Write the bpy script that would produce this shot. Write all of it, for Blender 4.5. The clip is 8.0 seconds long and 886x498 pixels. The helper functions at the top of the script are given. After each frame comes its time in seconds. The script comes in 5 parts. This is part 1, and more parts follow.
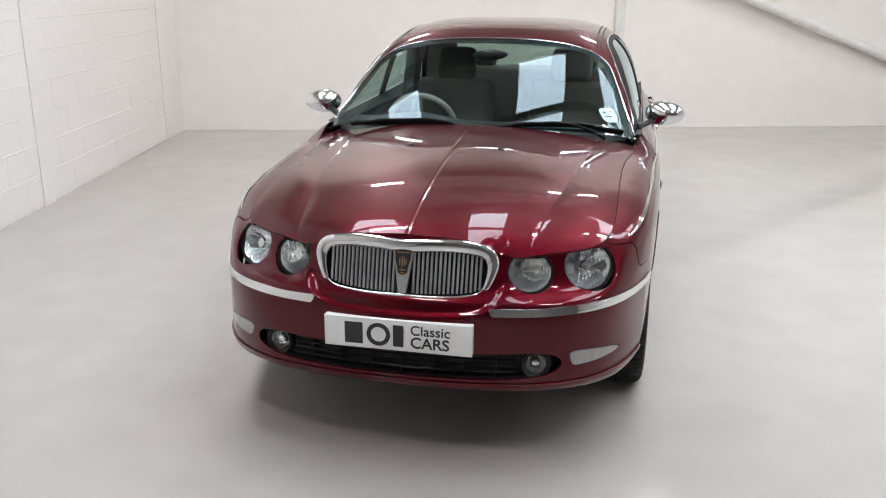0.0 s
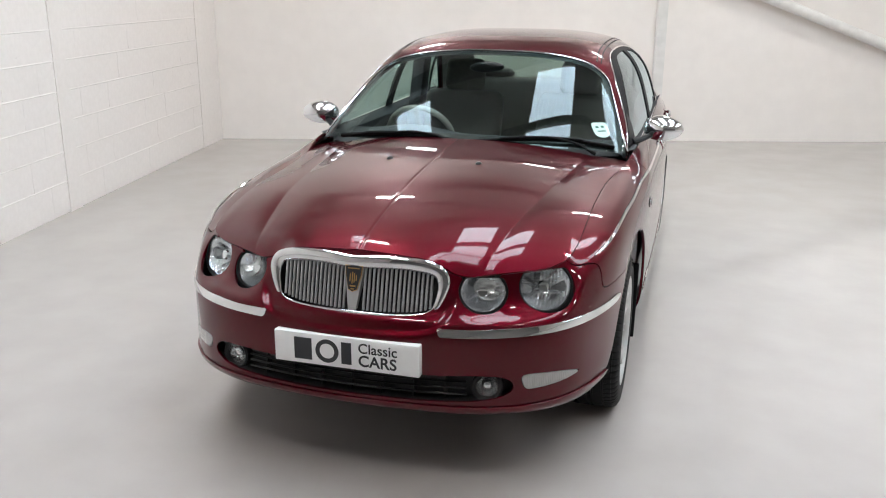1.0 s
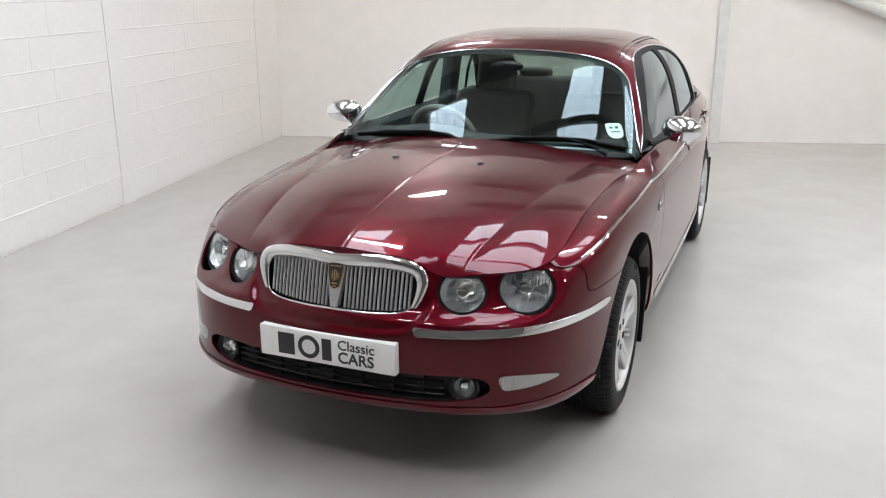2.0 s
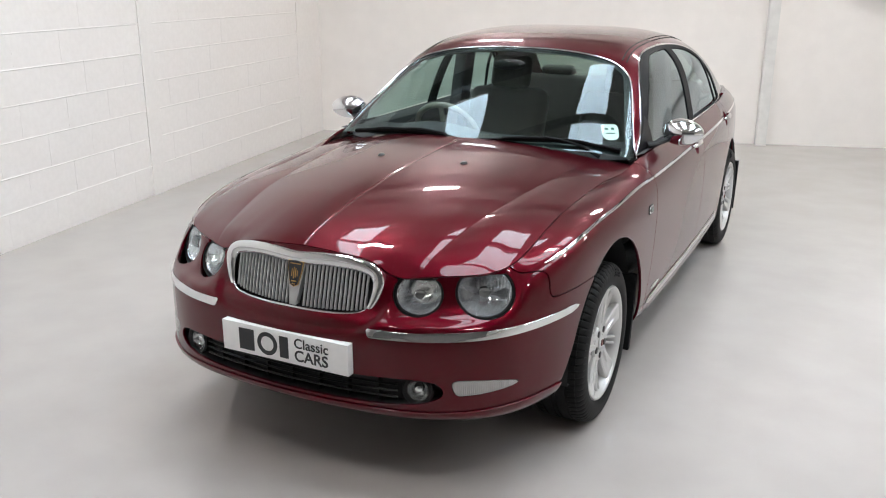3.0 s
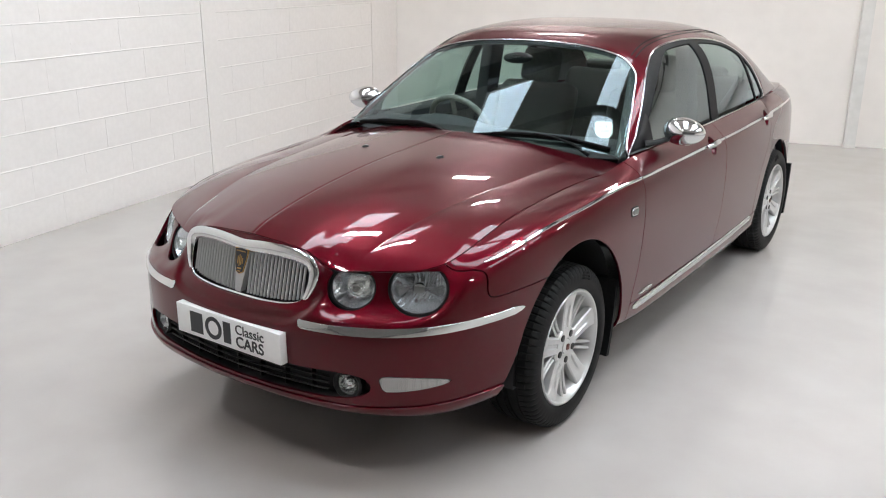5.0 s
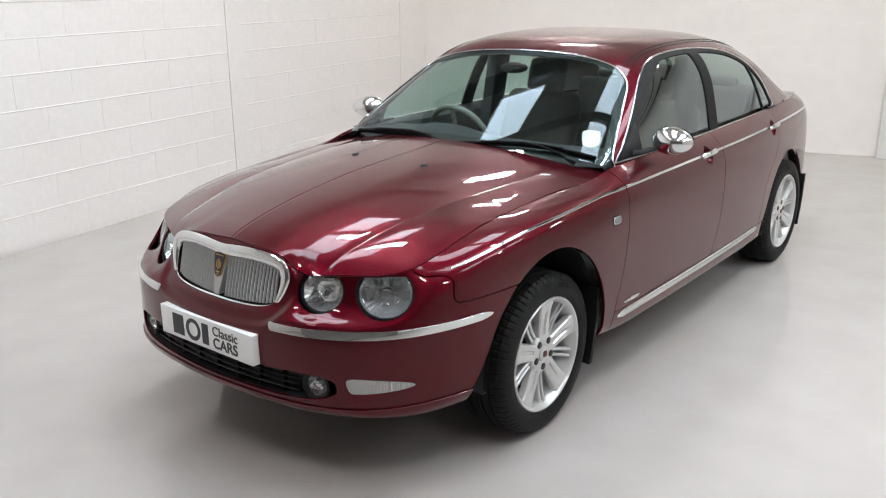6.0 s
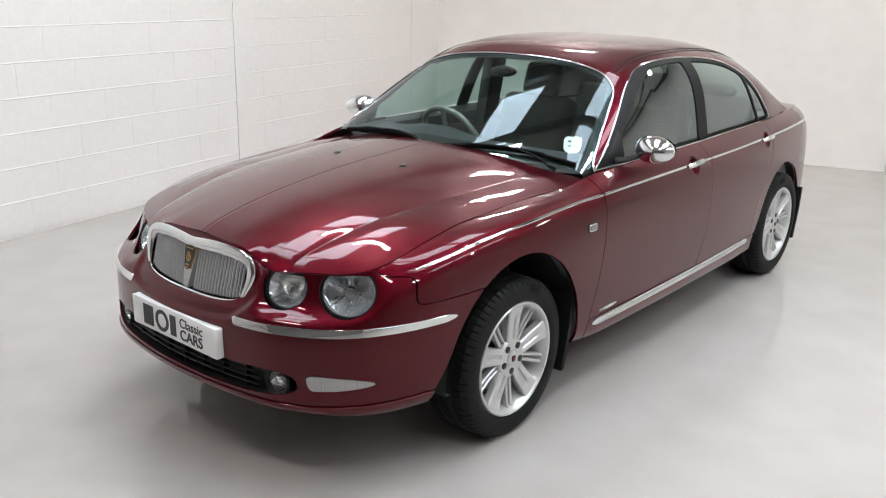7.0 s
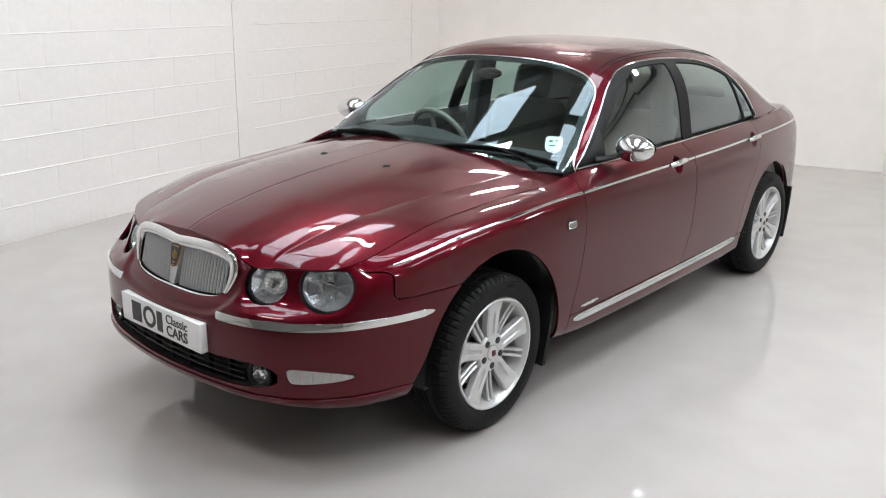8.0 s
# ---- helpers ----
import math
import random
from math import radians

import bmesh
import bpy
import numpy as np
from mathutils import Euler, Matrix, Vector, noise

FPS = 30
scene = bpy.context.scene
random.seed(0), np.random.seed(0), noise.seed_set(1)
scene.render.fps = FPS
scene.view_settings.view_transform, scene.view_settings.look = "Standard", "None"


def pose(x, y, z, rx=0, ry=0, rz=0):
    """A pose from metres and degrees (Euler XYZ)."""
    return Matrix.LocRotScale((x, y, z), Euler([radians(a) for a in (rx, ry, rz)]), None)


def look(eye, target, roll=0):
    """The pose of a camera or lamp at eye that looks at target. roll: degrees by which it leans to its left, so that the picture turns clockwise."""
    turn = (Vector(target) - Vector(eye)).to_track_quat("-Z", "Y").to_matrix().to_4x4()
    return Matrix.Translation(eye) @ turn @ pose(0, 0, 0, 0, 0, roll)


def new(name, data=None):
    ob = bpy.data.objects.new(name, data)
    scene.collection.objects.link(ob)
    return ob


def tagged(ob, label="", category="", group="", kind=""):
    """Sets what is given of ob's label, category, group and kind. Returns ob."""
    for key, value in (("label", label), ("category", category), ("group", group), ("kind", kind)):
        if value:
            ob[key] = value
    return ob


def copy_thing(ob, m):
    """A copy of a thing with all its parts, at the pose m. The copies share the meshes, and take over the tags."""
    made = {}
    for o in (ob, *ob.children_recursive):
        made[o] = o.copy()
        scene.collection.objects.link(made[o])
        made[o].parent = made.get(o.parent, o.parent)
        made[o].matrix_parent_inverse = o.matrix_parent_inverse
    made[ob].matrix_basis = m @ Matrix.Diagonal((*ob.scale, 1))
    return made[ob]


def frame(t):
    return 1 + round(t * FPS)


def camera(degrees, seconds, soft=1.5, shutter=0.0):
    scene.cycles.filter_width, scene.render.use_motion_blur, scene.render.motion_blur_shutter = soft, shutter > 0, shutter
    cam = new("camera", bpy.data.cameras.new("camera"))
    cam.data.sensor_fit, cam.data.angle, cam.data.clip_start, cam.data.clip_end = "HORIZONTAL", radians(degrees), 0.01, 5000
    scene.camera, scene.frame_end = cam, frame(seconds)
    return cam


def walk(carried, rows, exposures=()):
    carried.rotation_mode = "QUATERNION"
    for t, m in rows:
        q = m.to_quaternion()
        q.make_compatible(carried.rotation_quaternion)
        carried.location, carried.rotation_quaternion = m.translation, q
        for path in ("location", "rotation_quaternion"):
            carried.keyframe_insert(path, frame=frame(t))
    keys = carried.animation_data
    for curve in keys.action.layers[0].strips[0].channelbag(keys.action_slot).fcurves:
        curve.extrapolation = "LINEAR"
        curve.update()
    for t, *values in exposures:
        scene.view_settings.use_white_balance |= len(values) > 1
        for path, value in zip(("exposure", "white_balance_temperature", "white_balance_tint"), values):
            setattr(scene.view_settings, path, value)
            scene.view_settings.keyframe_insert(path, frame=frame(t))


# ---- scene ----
cam = camera(54.2, 8.0, 1.1)
PATH = [
    (0, (0.717, -3.58, 1.669), (0.321, -1.713, 1.071), 0.4),
    (0.5, (0.843, -3.463, 1.681), (0.379, -1.614, 1.077), 0.2),
    (1, (1.074, -3.41, 1.675), (0.527, -1.575, 1.097), 0.3),
    (1.5, (1.282, -3.394, 1.682), (0.635, -1.592, 1.104), -0.1),
    (2.8, (1.606, -3.121, 1.681), (0.772, -1.401, 1.093), 0.1),
    (3, (1.702, -3.105, 1.685), (0.837, -1.401, 1.094), 0.1),
    (3.5, (1.883, -3.068, 1.687), (0.959, -1.399, 1.088), 0.1),
    (4, (1.971, -2.962, 1.67), (0.997, -1.324, 1.064), 0.3),
    (4.5, (2.052, -2.841, 1.683), (1.022, -1.241, 1.068), 0.6),
    (6, (2.444, -2.644, 1.693), (1.251, -1.151, 1.104), -0.3),
    (6.5, (2.475, -2.552, 1.692), (1.264, -1.073, 1.105), 0.6),
    (7, (2.587, -2.531, 1.703), (1.359, -1.067, 1.113), 1.4),
    (7.5, (2.678, -2.512, 1.704), (1.434, -1.061, 1.116), 1.3),
    (8, (2.732, -2.515, 1.698), (1.481, -1.066, 1.119), 0.9),
]
walk(cam, [(t, look(eye, target, roll)) for t, eye, target, roll in PATH], [(0.0, 0.0), (8.0, 0.0)])

# ---- world and light ----
world = bpy.data.worlds.new("overcast_sky")
scene.world = world
world.use_nodes = True
wn = world.node_tree
sky = wn.nodes.new("ShaderNodeTexSky")
sky.sky_type = "NISHITA"
sky.sun_disc = False
sky.sun_elevation, sky.sun_rotation = radians(40), radians(150)
wn.links.new(sky.outputs[0], wn.nodes["Background"].inputs[0])
wn.nodes["Background"].inputs[1].default_value = 0.1
ROOFLIGHT = 8.0
TUBE = 106.0

# ---- materials ----
def material(name, base, rough=0.5, metal=0.0, spec=0.5, coat=0.0, coat_rough=0.03):
    m = bpy.data.materials.new(name)
    m.use_nodes = True
    b = m.node_tree.nodes["Principled BSDF"]
    b.inputs["Base Color"].default_value = (*base, 1)
    b.inputs["Roughness"].default_value = rough
    b.inputs["Metallic"].default_value = metal
    b.inputs["Specular IOR Level"].default_value = spec
    b.inputs["Coat Weight"].default_value = coat
    b.inputs["Coat Roughness"].default_value = coat_rough
    return m


def textured(m, scale, lo, hi, detail=6.0, bump=0.0, rough=None, scale2=0.0, mix2=0.0, dist=0.01, colour2=None):
    """Noise between two colours at one scale, a second, larger one over it, and a bump."""
    nt = m.node_tree
    b = nt.nodes["Principled BSDF"]
    co = nt.nodes.new("ShaderNodeTexCoord")
    n1 = nt.nodes.new("ShaderNodeTexNoise")
    n1.inputs["Scale"].default_value, n1.inputs["Detail"].default_value = scale, detail
    nt.links.new(co.outputs["Object"], n1.inputs["Vector"])
    r1 = nt.nodes.new("ShaderNodeValToRGB")
    r1.color_ramp.elements[0].position, r1.color_ramp.elements[1].position = 0.35, 0.65
    r1.color_ramp.elements[0].color, r1.color_ramp.elements[1].color = (*lo, 1), (*hi, 1)
    nt.links.new(n1.outputs["Fac"], r1.inputs["Fac"])
    out = r1.outputs["Color"]
    if scale2:
        n2 = nt.nodes.new("ShaderNodeTexNoise")
        n2.inputs["Scale"].default_value, n2.inputs["Detail"].default_value = scale2, 4.0
        nt.links.new(co.outputs["Object"], n2.inputs["Vector"])
        r2 = nt.nodes.new("ShaderNodeMapRange")
        r2.inputs["From Min"].default_value, r2.inputs["From Max"].default_value = 0.4, 0.7
        r2.inputs["To Max"].default_value = mix2
        nt.links.new(n2.outputs["Fac"], r2.inputs["Value"])
        mx = nt.nodes.new("ShaderNodeMix")
        mx.data_type = "RGBA"
        nt.links.new(r2.outputs["Result"], mx.inputs["Factor"])
        nt.links.new(out, mx.inputs["A"])
        mx.inputs["B"].default_value = (*(colour2 or lo), 1)
        out = mx.outputs["Result"]
    nt.links.new(out, b.inputs["Base Color"])
    if rough:
        mr = nt.nodes.new("ShaderNodeMapRange")
        mr.inputs["From Min"].default_value, mr.inputs["From Max"].default_value = 0.3, 0.7
        mr.inputs["To Min"].default_value, mr.inputs["To Max"].default_value = rough
        nt.links.new(n1.outputs["Fac"], mr.inputs["Value"])
        nt.links.new(mr.outputs["Result"], b.inputs["Roughness"])
    if bump:
        bp = nt.nodes.new("ShaderNodeBump")
        bp.inputs["Strength"].default_value, bp.inputs["Distance"].default_value = bump, dist
        nt.links.new(n1.outputs["Fac"], bp.inputs["Height"])
        nt.links.new(bp.outputs["Normal"], b.inputs["Normal"])
    return m


def glass(name, tint, rough=0.0, gloss=0.055):
    """Clear tinted pane: mirror gloss by Fresnel over a tinted see-through."""
    m = bpy.data.materials.new(name)
    m.use_nodes = True
    nt = m.node_tree
    nt.nodes.remove(nt.nodes["Principled BSDF"])
    tr = nt.nodes.new("ShaderNodeBsdfTransparent")
    tr.inputs["Color"].default_value = (*tint, 1)
    gl = nt.nodes.new("ShaderNodeBsdfGlossy")
    gl.inputs["Roughness"].default_value = rough
    gl.inputs["Color"].default_value = (0.84, 0.95, 1.0, 1)
    lw = nt.nodes.new("ShaderNodeLayerWeight")
    lw.inputs["Blend"].default_value = 0.5
    pw = nt.nodes.new("ShaderNodeMath")
    pw.operation = "POWER"
    pw.inputs[1].default_value = 5.0
    fr = nt.nodes.new("ShaderNodeMath")
    fr.operation = "MULTIPLY_ADD"
    fr.inputs[1].default_value, fr.inputs[2].default_value = 0.92, gloss
    nt.links.new(lw.outputs["Facing"], pw.inputs[0])
    nt.links.new(pw.outputs[0], fr.inputs[0])
    mx = nt.nodes.new("ShaderNodeMixShader")
    nt.links.new(fr.outputs[0], mx.inputs[0])
    nt.links.new(tr.outputs[0], mx.inputs[1])
    nt.links.new(gl.outputs[0], mx.inputs[2])
    nt.links.new(mx.outputs[0], nt.nodes["Material Output"].inputs["Surface"])
    return m


def glowing(name, colour, strength):
    m = bpy.data.materials.new(name)
    m.use_nodes = True
    b = m.node_tree.nodes["Principled BSDF"]
    b.inputs["Base Color"].default_value = (*colour, 1)
    b.inputs["Emission Color"].default_value = (*colour, 1)
    b.inputs["Emission Strength"].default_value = strength
    return m


PAINT = material("claret_metallic_paint", (0.080, 0.0010, 0.0062), 0.36, 0.8, 0.0, 1.0, 0.006)
PAINT.node_tree.nodes["Principled BSDF"].inputs["Coat IOR"].default_value = 1.38
WIPER_BLACK = material("matt_black", (0.0025, 0.0025, 0.003), 0.7, 0, 0.2)
CHROME = material("chrome", (0.74, 0.75, 0.76), 0.03, 1.0)
MIRROR_CHROME = material("satin_bright_chrome", (0.78, 0.79, 0.80), 0.07, 1.0)
RUBBER = textured(material("black_rubber", (0.012, 0.012, 0.013), 0.6, 0, 0.2), 60, (0.006, 0.006, 0.0065), (0.010, 0.010, 0.0105), bump=0.1, dist=0.001)
TYRE = textured(material("tyre_rubber", (0.02, 0.02, 0.021), 0.62, 0, 0.22), 40, (0.006, 0.006, 0.0062), (0.009, 0.009, 0.0093), bump=0.15, dist=0.001)
BLACK = material("black_plastic", (0.004, 0.004, 0.0045), 0.4, 0, 0.35)
ALLOY = material("silver_alloy", (0.60, 0.60, 0.595), 0.34, 0.5, 0.5, 0.5, 0.08)
SCREEN_GLASS = glass("windscreen_glass", (0.70, 0.86, 0.83))
SIDE_GLASS = glass("side_glass", (0.60, 0.74, 0.69), 0.0, 0.24)
REAR_GLASS = glass("rear_glass", (0.38, 0.45, 0.40))
WALL_PAINT = textured(material("white_masonry_paint", (0.8, 0.79, 0.77), 0.55), 25, (0.785, 0.742, 0.714), (0.815, 0.772, 0.744), bump=0.05, dist=0.002, scale2=0.9, mix2=0.25, colour2=(0.765, 0.727, 0.696))
PLASTER = textured(material("warm_white_plaster", (0.8, 0.77, 0.72), 0.6), 6, (0.85, 0.80, 0.762), (0.88, 0.83, 0.79), bump=0.08, dist=0.004, scale2=0.5, mix2=0.4, colour2=(0.81, 0.77, 0.725))
FLOOR_PAINT = textured(material("grey_epoxy_floor", (0.52, 0.51, 0.5), 0.07, 0, 0.40), 3, (0.415, 0.383, 0.366), (0.445, 0.413, 0.395), bump=0.12, dist=0.0025, rough=(0.055, 0.085), scale2=0.6, mix2=0.3, colour2=(0.395, 0.365, 0.348))
CEILING_PAINT = textured(material("white_roof_lining", (0.72, 0.71, 0.69), 0.6), 3, (0.63, 0.606, 0.587), (0.69, 0.664, 0.643), scale2=0.7, mix2=0.3)
STEEL_WHITE = textured(material("white_painted_steel", (0.75, 0.73, 0.7), 0.4), 12, (0.72, 0.70, 0.67), (0.79, 0.77, 0.74), scale2=2, mix2=0.3)
STEEL_GREY = textured(material("grey_painted_steel", (0.16, 0.15, 0.15), 0.5), 12, (0.03, 0.028, 0.028), (0.05, 0.047, 0.047))
ROOFLIGHT_SHEET = glowing("rooflight_sheet", (0.82, 0.92, 1.0), ROOFLIGHT)
LAMP_GLOW = glowing("lamp_diffuser", (0.99, 0.985, 0.97), TUBE)

WHEEL_LEATHER = textured(material("pale_beige_leather", (0.36, 0.33, 0.28), 0.45), 40, (0.22, 0.213, 0.188), (0.27, 0.26, 0.23), bump=0.2, dist=0.002)
LEATHER = textured(material("stone_beige_leather", (0.2, 0.19, 0.16), 0.45), 40, (0.095, 0.090, 0.077), (0.125, 0.118, 0.102), bump=0.2, dist=0.002)
DASH_TOP = textured(material("dark_grey_dash", (0.05, 0.052, 0.055), 0.6), 90, (0.026, 0.027, 0.029), (0.036, 0.037, 0.04), bump=0.2, dist=0.001)
CABIN_TRIM = textured(material("grey_cabin_trim", (0.30, 0.29, 0.26), 0.7), 30, (0.24, 0.236, 0.215), (0.30, 0.293, 0.268))
CARPET = textured(material("dark_carpet", (0.03, 0.03, 0.03), 0.95), 120, (0.02, 0.02, 0.02), (0.045, 0.045, 0.045))
def fluted(m, scale, strength, axis="X"):
    """Pressed flutes, as fine parallel bands of relief."""
    nt = m.node_tree
    co = nt.nodes.new("ShaderNodeTexCoord")
    wv = nt.nodes.new("ShaderNodeTexWave")
    wv.bands_direction = axis
    wv.inputs["Scale"].default_value, wv.inputs["Distortion"].default_value = scale, 0.6
    bp = nt.nodes.new("ShaderNodeBump")
    bp.inputs["Strength"].default_value, bp.inputs["Distance"].default_value = strength, 0.002
    nt.links.new(co.outputs["Object"], wv.inputs["Vector"])
    nt.links.new(wv.outputs["Fac"], bp.inputs["Height"])
    nt.links.new(bp.outputs["Normal"], nt.nodes["Principled BSDF"].inputs["Normal"])
    return m


LAMP_BOWL = fluted(material("lamp_reflector", (0.84, 0.86, 0.89), 0.15, 0.8), 26, 0.3)
BEAM_BOWL = fluted(material("beam_reflector", (0.86, 0.87, 0.86), 0.24, 0.78), 18, 0.2)
WEDGE_GREY = material("dark_reflector_facet", (0.30, 0.31, 0.33), 0.25, 0.8)
FOG_BOWL = material("fog_reflector", (0.6, 0.6, 0.6), 0.12, 0.95)
LENS_GLASS = glass("lamp_glass", (0.93, 0.95, 0.95))
INDICATOR = fluted(material("frosted_lens", (0.36, 0.34, 0.34), 0.25, 0.15, 0.5, 1.0, 0.05), 60, 0.8)
GRILLE_GREY = material("grille_silver", (0.50, 0.51, 0.52), 0.34, 0.6)
REPEATER = material("grey_repeater_lens", (0.17, 0.165, 0.16), 0.25)
NEAR_BLACK = material("near_black", (0.01, 0.01, 0.011), 0.6)
PLATE_WHITE = textured(material("plate_white", (0.72, 0.72, 0.72), 0.3), 20, (0.83, 0.83, 0.83), (0.87, 0.87, 0.87))
INK = material("plate_ink", (0.02, 0.021, 0.025), 0.4)
GOLD = material("gold_enamel", (0.55, 0.34, 0.12), 0.3, 0.9)
STICKER = material("white_sticker", (0.72, 0.76, 0.72), 0.5)
GREEN_INK = material("green_ink", (0.05, 0.12, 0.09), 0.5)
BRAKE = material("brake_steel", (0.25, 0.24, 0.23), 0.4, 0.9)
MIRROR_GLASS = material("mirror_glass", (0.9, 0.9, 0.9), 0.0, 1.0)

# Dark tone for the unseen front wall, which keeps reflections in the nose dim.
DIM_WALL = textured(material("grey_wall", (0.3, 0.3, 0.3), 0.7), 4, (0.21, 0.203, 0.2), (0.26, 0.25, 0.245), scale2=0.5, mix2=0.4)
BOLT_DARK = material("dark_bolt_recess", (0.06, 0.06, 0.06), 0.4, 0.8)
CAP_RED = material("cap_enamel", (0.12, 0.03, 0.025), 0.3, 0.3)
# ---- mesh tools ----
def thing(name, label, category, group="", kind="", at=(0, 0, 0)):
    ob = new(name)
    ob.location = at
    return tagged(ob, label, category, group, kind)


def link_mesh(name, me, mat, parent=None, label=""):
    ob = new(name, me)
    if mat and not me.materials:
        me.materials.append(mat)
    if parent:
        ob.parent = parent
        ob.location = -Vector(parent.get("base", (0, 0, 0)))
    if label:
        ob["label"] = label
    return ob


def part(name, bm, mat, parent=None, label="", smooth=True):
    me = bpy.data.meshes.new(name)
    bmesh.ops.recalc_face_normals(bm, faces=bm.faces)
    if smooth:
        for f in bm.faces:
            f.smooth = True
        for e in bm.edges:
            if len(e.link_faces) == 2 and e.calc_face_angle(0) > 0.6:
                e.smooth = False
    bm.to_mesh(me)
    bm.free()
    return link_mesh(name, me, mat, parent, label)


def box(bm, lo, hi, m=None, bevel=0.0, seg=2):
    """A box between two corners, optionally bevelled, moved by m."""
    r = bmesh.ops.create_cube(bm, size=1.0)
    vs = r["verts"]
    for v in vs:
        v.co = Vector([(lo[i] + hi[i]) / 2 + v.co[i] * (hi[i] - lo[i]) for i in range(3)])
    if bevel:
        es = list({e for v in vs for e in v.link_edges})
        r = bmesh.ops.bevel(bm, geom=es, offset=bevel, segments=seg, affect="EDGES", profile=0.5)
        vs = list({v for f in r["faces"] for v in f.verts} | {v for v in vs if v.is_valid})
    if m is not None:
        bmesh.ops.transform(bm, matrix=m, verts=vs)
    return bm


def tube(path, radius, n=10, closed=False, flat=1.0, up=(0, 0, 1), cap=True, taper=None):
    """A swept section along a path; flat squashes it along the up side."""
    bm = bmesh.new()
    pts = [Vector(p) for p in path]
    rings = []
    for i, p in enumerate(pts):
        a = pts[i - 1] if i or closed else p
        b = pts[(i + 1) % len(pts)] if i < len(pts) - 1 or closed else p
        d = (b - a).normalized()
        u = Vector(up[i]) if hasattr(up[0], "__len__") else Vector(up)
        s = d.cross(u)
        s = s.normalized() if s.length > 1e-6 else Vector((1, 0, 0))
        u = s.cross(d).normalized()
        r = radius * (taper[i] if taper is not None else 1)
        rings.append([bm.verts.new(p + s * (r * math.cos(k * 2 * math.pi / n)) + u * (r * flat * math.sin(k * 2 * math.pi / n))) for k in range(n)])
    last = len(rings) if closed else len(rings) - 1
    for i in range(last):
        A, B = rings[i], rings[(i + 1) % len(rings)]
        for k in range(n):
            bm.faces.new((A[k], A[(k + 1) % n], B[(k + 1) % n], B[k]))
    if cap and not closed:
        bm.faces.new(rings[0][::-1])
        bm.faces.new(rings[-1])
    return bm


def lathe(profile, n=48, bm=None, axis="x", closed=False):
    """Turns (radius, along) pairs round the x axis."""
    bm = bm or bmesh.new()
    rings = []
    for r, h in profile:
        rings.append([bm.verts.new((h, r * math.cos(k * 2 * math.pi / n), r * math.sin(k * 2 * math.pi / n))) for k in range(n)] if r > 1e-6 else [bm.verts.new((h, 0, 0))])
    pairs = list(zip(rings, rings[1:])) + ([(rings[-1], rings[0])] if closed else [])
    for A, B in pairs:
        for k in range(n):
            a, b = A[k % len(A)], A[(k + 1) % n % len(A)]
            c, d = B[(k + 1) % n % len(B)], B[k % len(B)]
            vs = list(dict.fromkeys((a, b, c, d)))
            if len(vs) > 2:
                bm.faces.new(vs)
    return bm


def pchip(xs, ys, x):
    """Shape-keeping cubic through points, on arrays."""
    xs, ys, x = np.asarray(xs, float), np.asarray(ys, float), np.asarray(x, float)
    h, d = np.diff(xs), np.diff(ys) / np.diff(xs)
    s = np.zeros_like(ys)
    w1, w2 = 2 * h[1:] + h[:-1], h[1:] + 2 * h[:-1]
    with np.errstate(divide="ignore", invalid="ignore"):
        inner = (w1 + w2) / (w1 / d[:-1] + w2 / d[1:])
    s[1:-1] = np.where(d[:-1] * d[1:] > 0, inner, 0)
    s[0], s[-1] = d[0], d[-1]
    i = np.clip(np.searchsorted(xs, x) - 1, 0, len(h) - 1)
    t = np.clip((x - xs[i]) / h[i], 0, 1)
    return ys[i] * (1 + 2 * t) * (1 - t) ** 2 + s[i] * h[i] * t * (1 - t) ** 2 + ys[i + 1] * t * t * (3 - 2 * t) - s[i + 1] * h[i] * t * t * (1 - t)


def cubic(xs, ys, x):
    """Natural cubic spline through points, on arrays."""
    xs, ys, x = np.asarray(xs, float), np.asarray(ys, float), np.asarray(x, float)
    n, h = len(xs), np.diff(xs)
    A, r = np.eye(n), np.zeros(n)
    for i in range(1, n - 1):
        A[i, i - 1], A[i, i], A[i, i + 1] = h[i - 1], 2 * (h[i - 1] + h[i]), h[i]
        r[i] = 6 * ((ys[i + 1] - ys[i]) / h[i] - (ys[i] - ys[i - 1]) / h[i - 1])
    m = np.linalg.solve(A, r)
    i = np.clip(np.searchsorted(xs, x) - 1, 0, n - 2)
    a, b = xs[i + 1] - x, x - xs[i]
    return (m[i] * a ** 3 + m[i + 1] * b ** 3) / (6 * h[i]) + (ys[i] / h[i] - m[i] * h[i] / 6) * a + (ys[i + 1] / h[i] - m[i + 1] * h[i] / 6) * b


def smooth_rows(a, k, passes=2):
    """Running mean along the first axis, ends held by reflection."""
    for _ in range(passes):
        p = np.concatenate([2 * a[:1] - a[1:k + 1][::-1], a, 2 * a[-1:] - a[-k - 1:-1][::-1]])
        c = np.cumsum(np.concatenate([np.zeros_like(p[:1]), p]), axis=0)
        a = (c[2 * k + 1:] - c[:-2 * k - 1]) / (2 * k + 1)
    return a


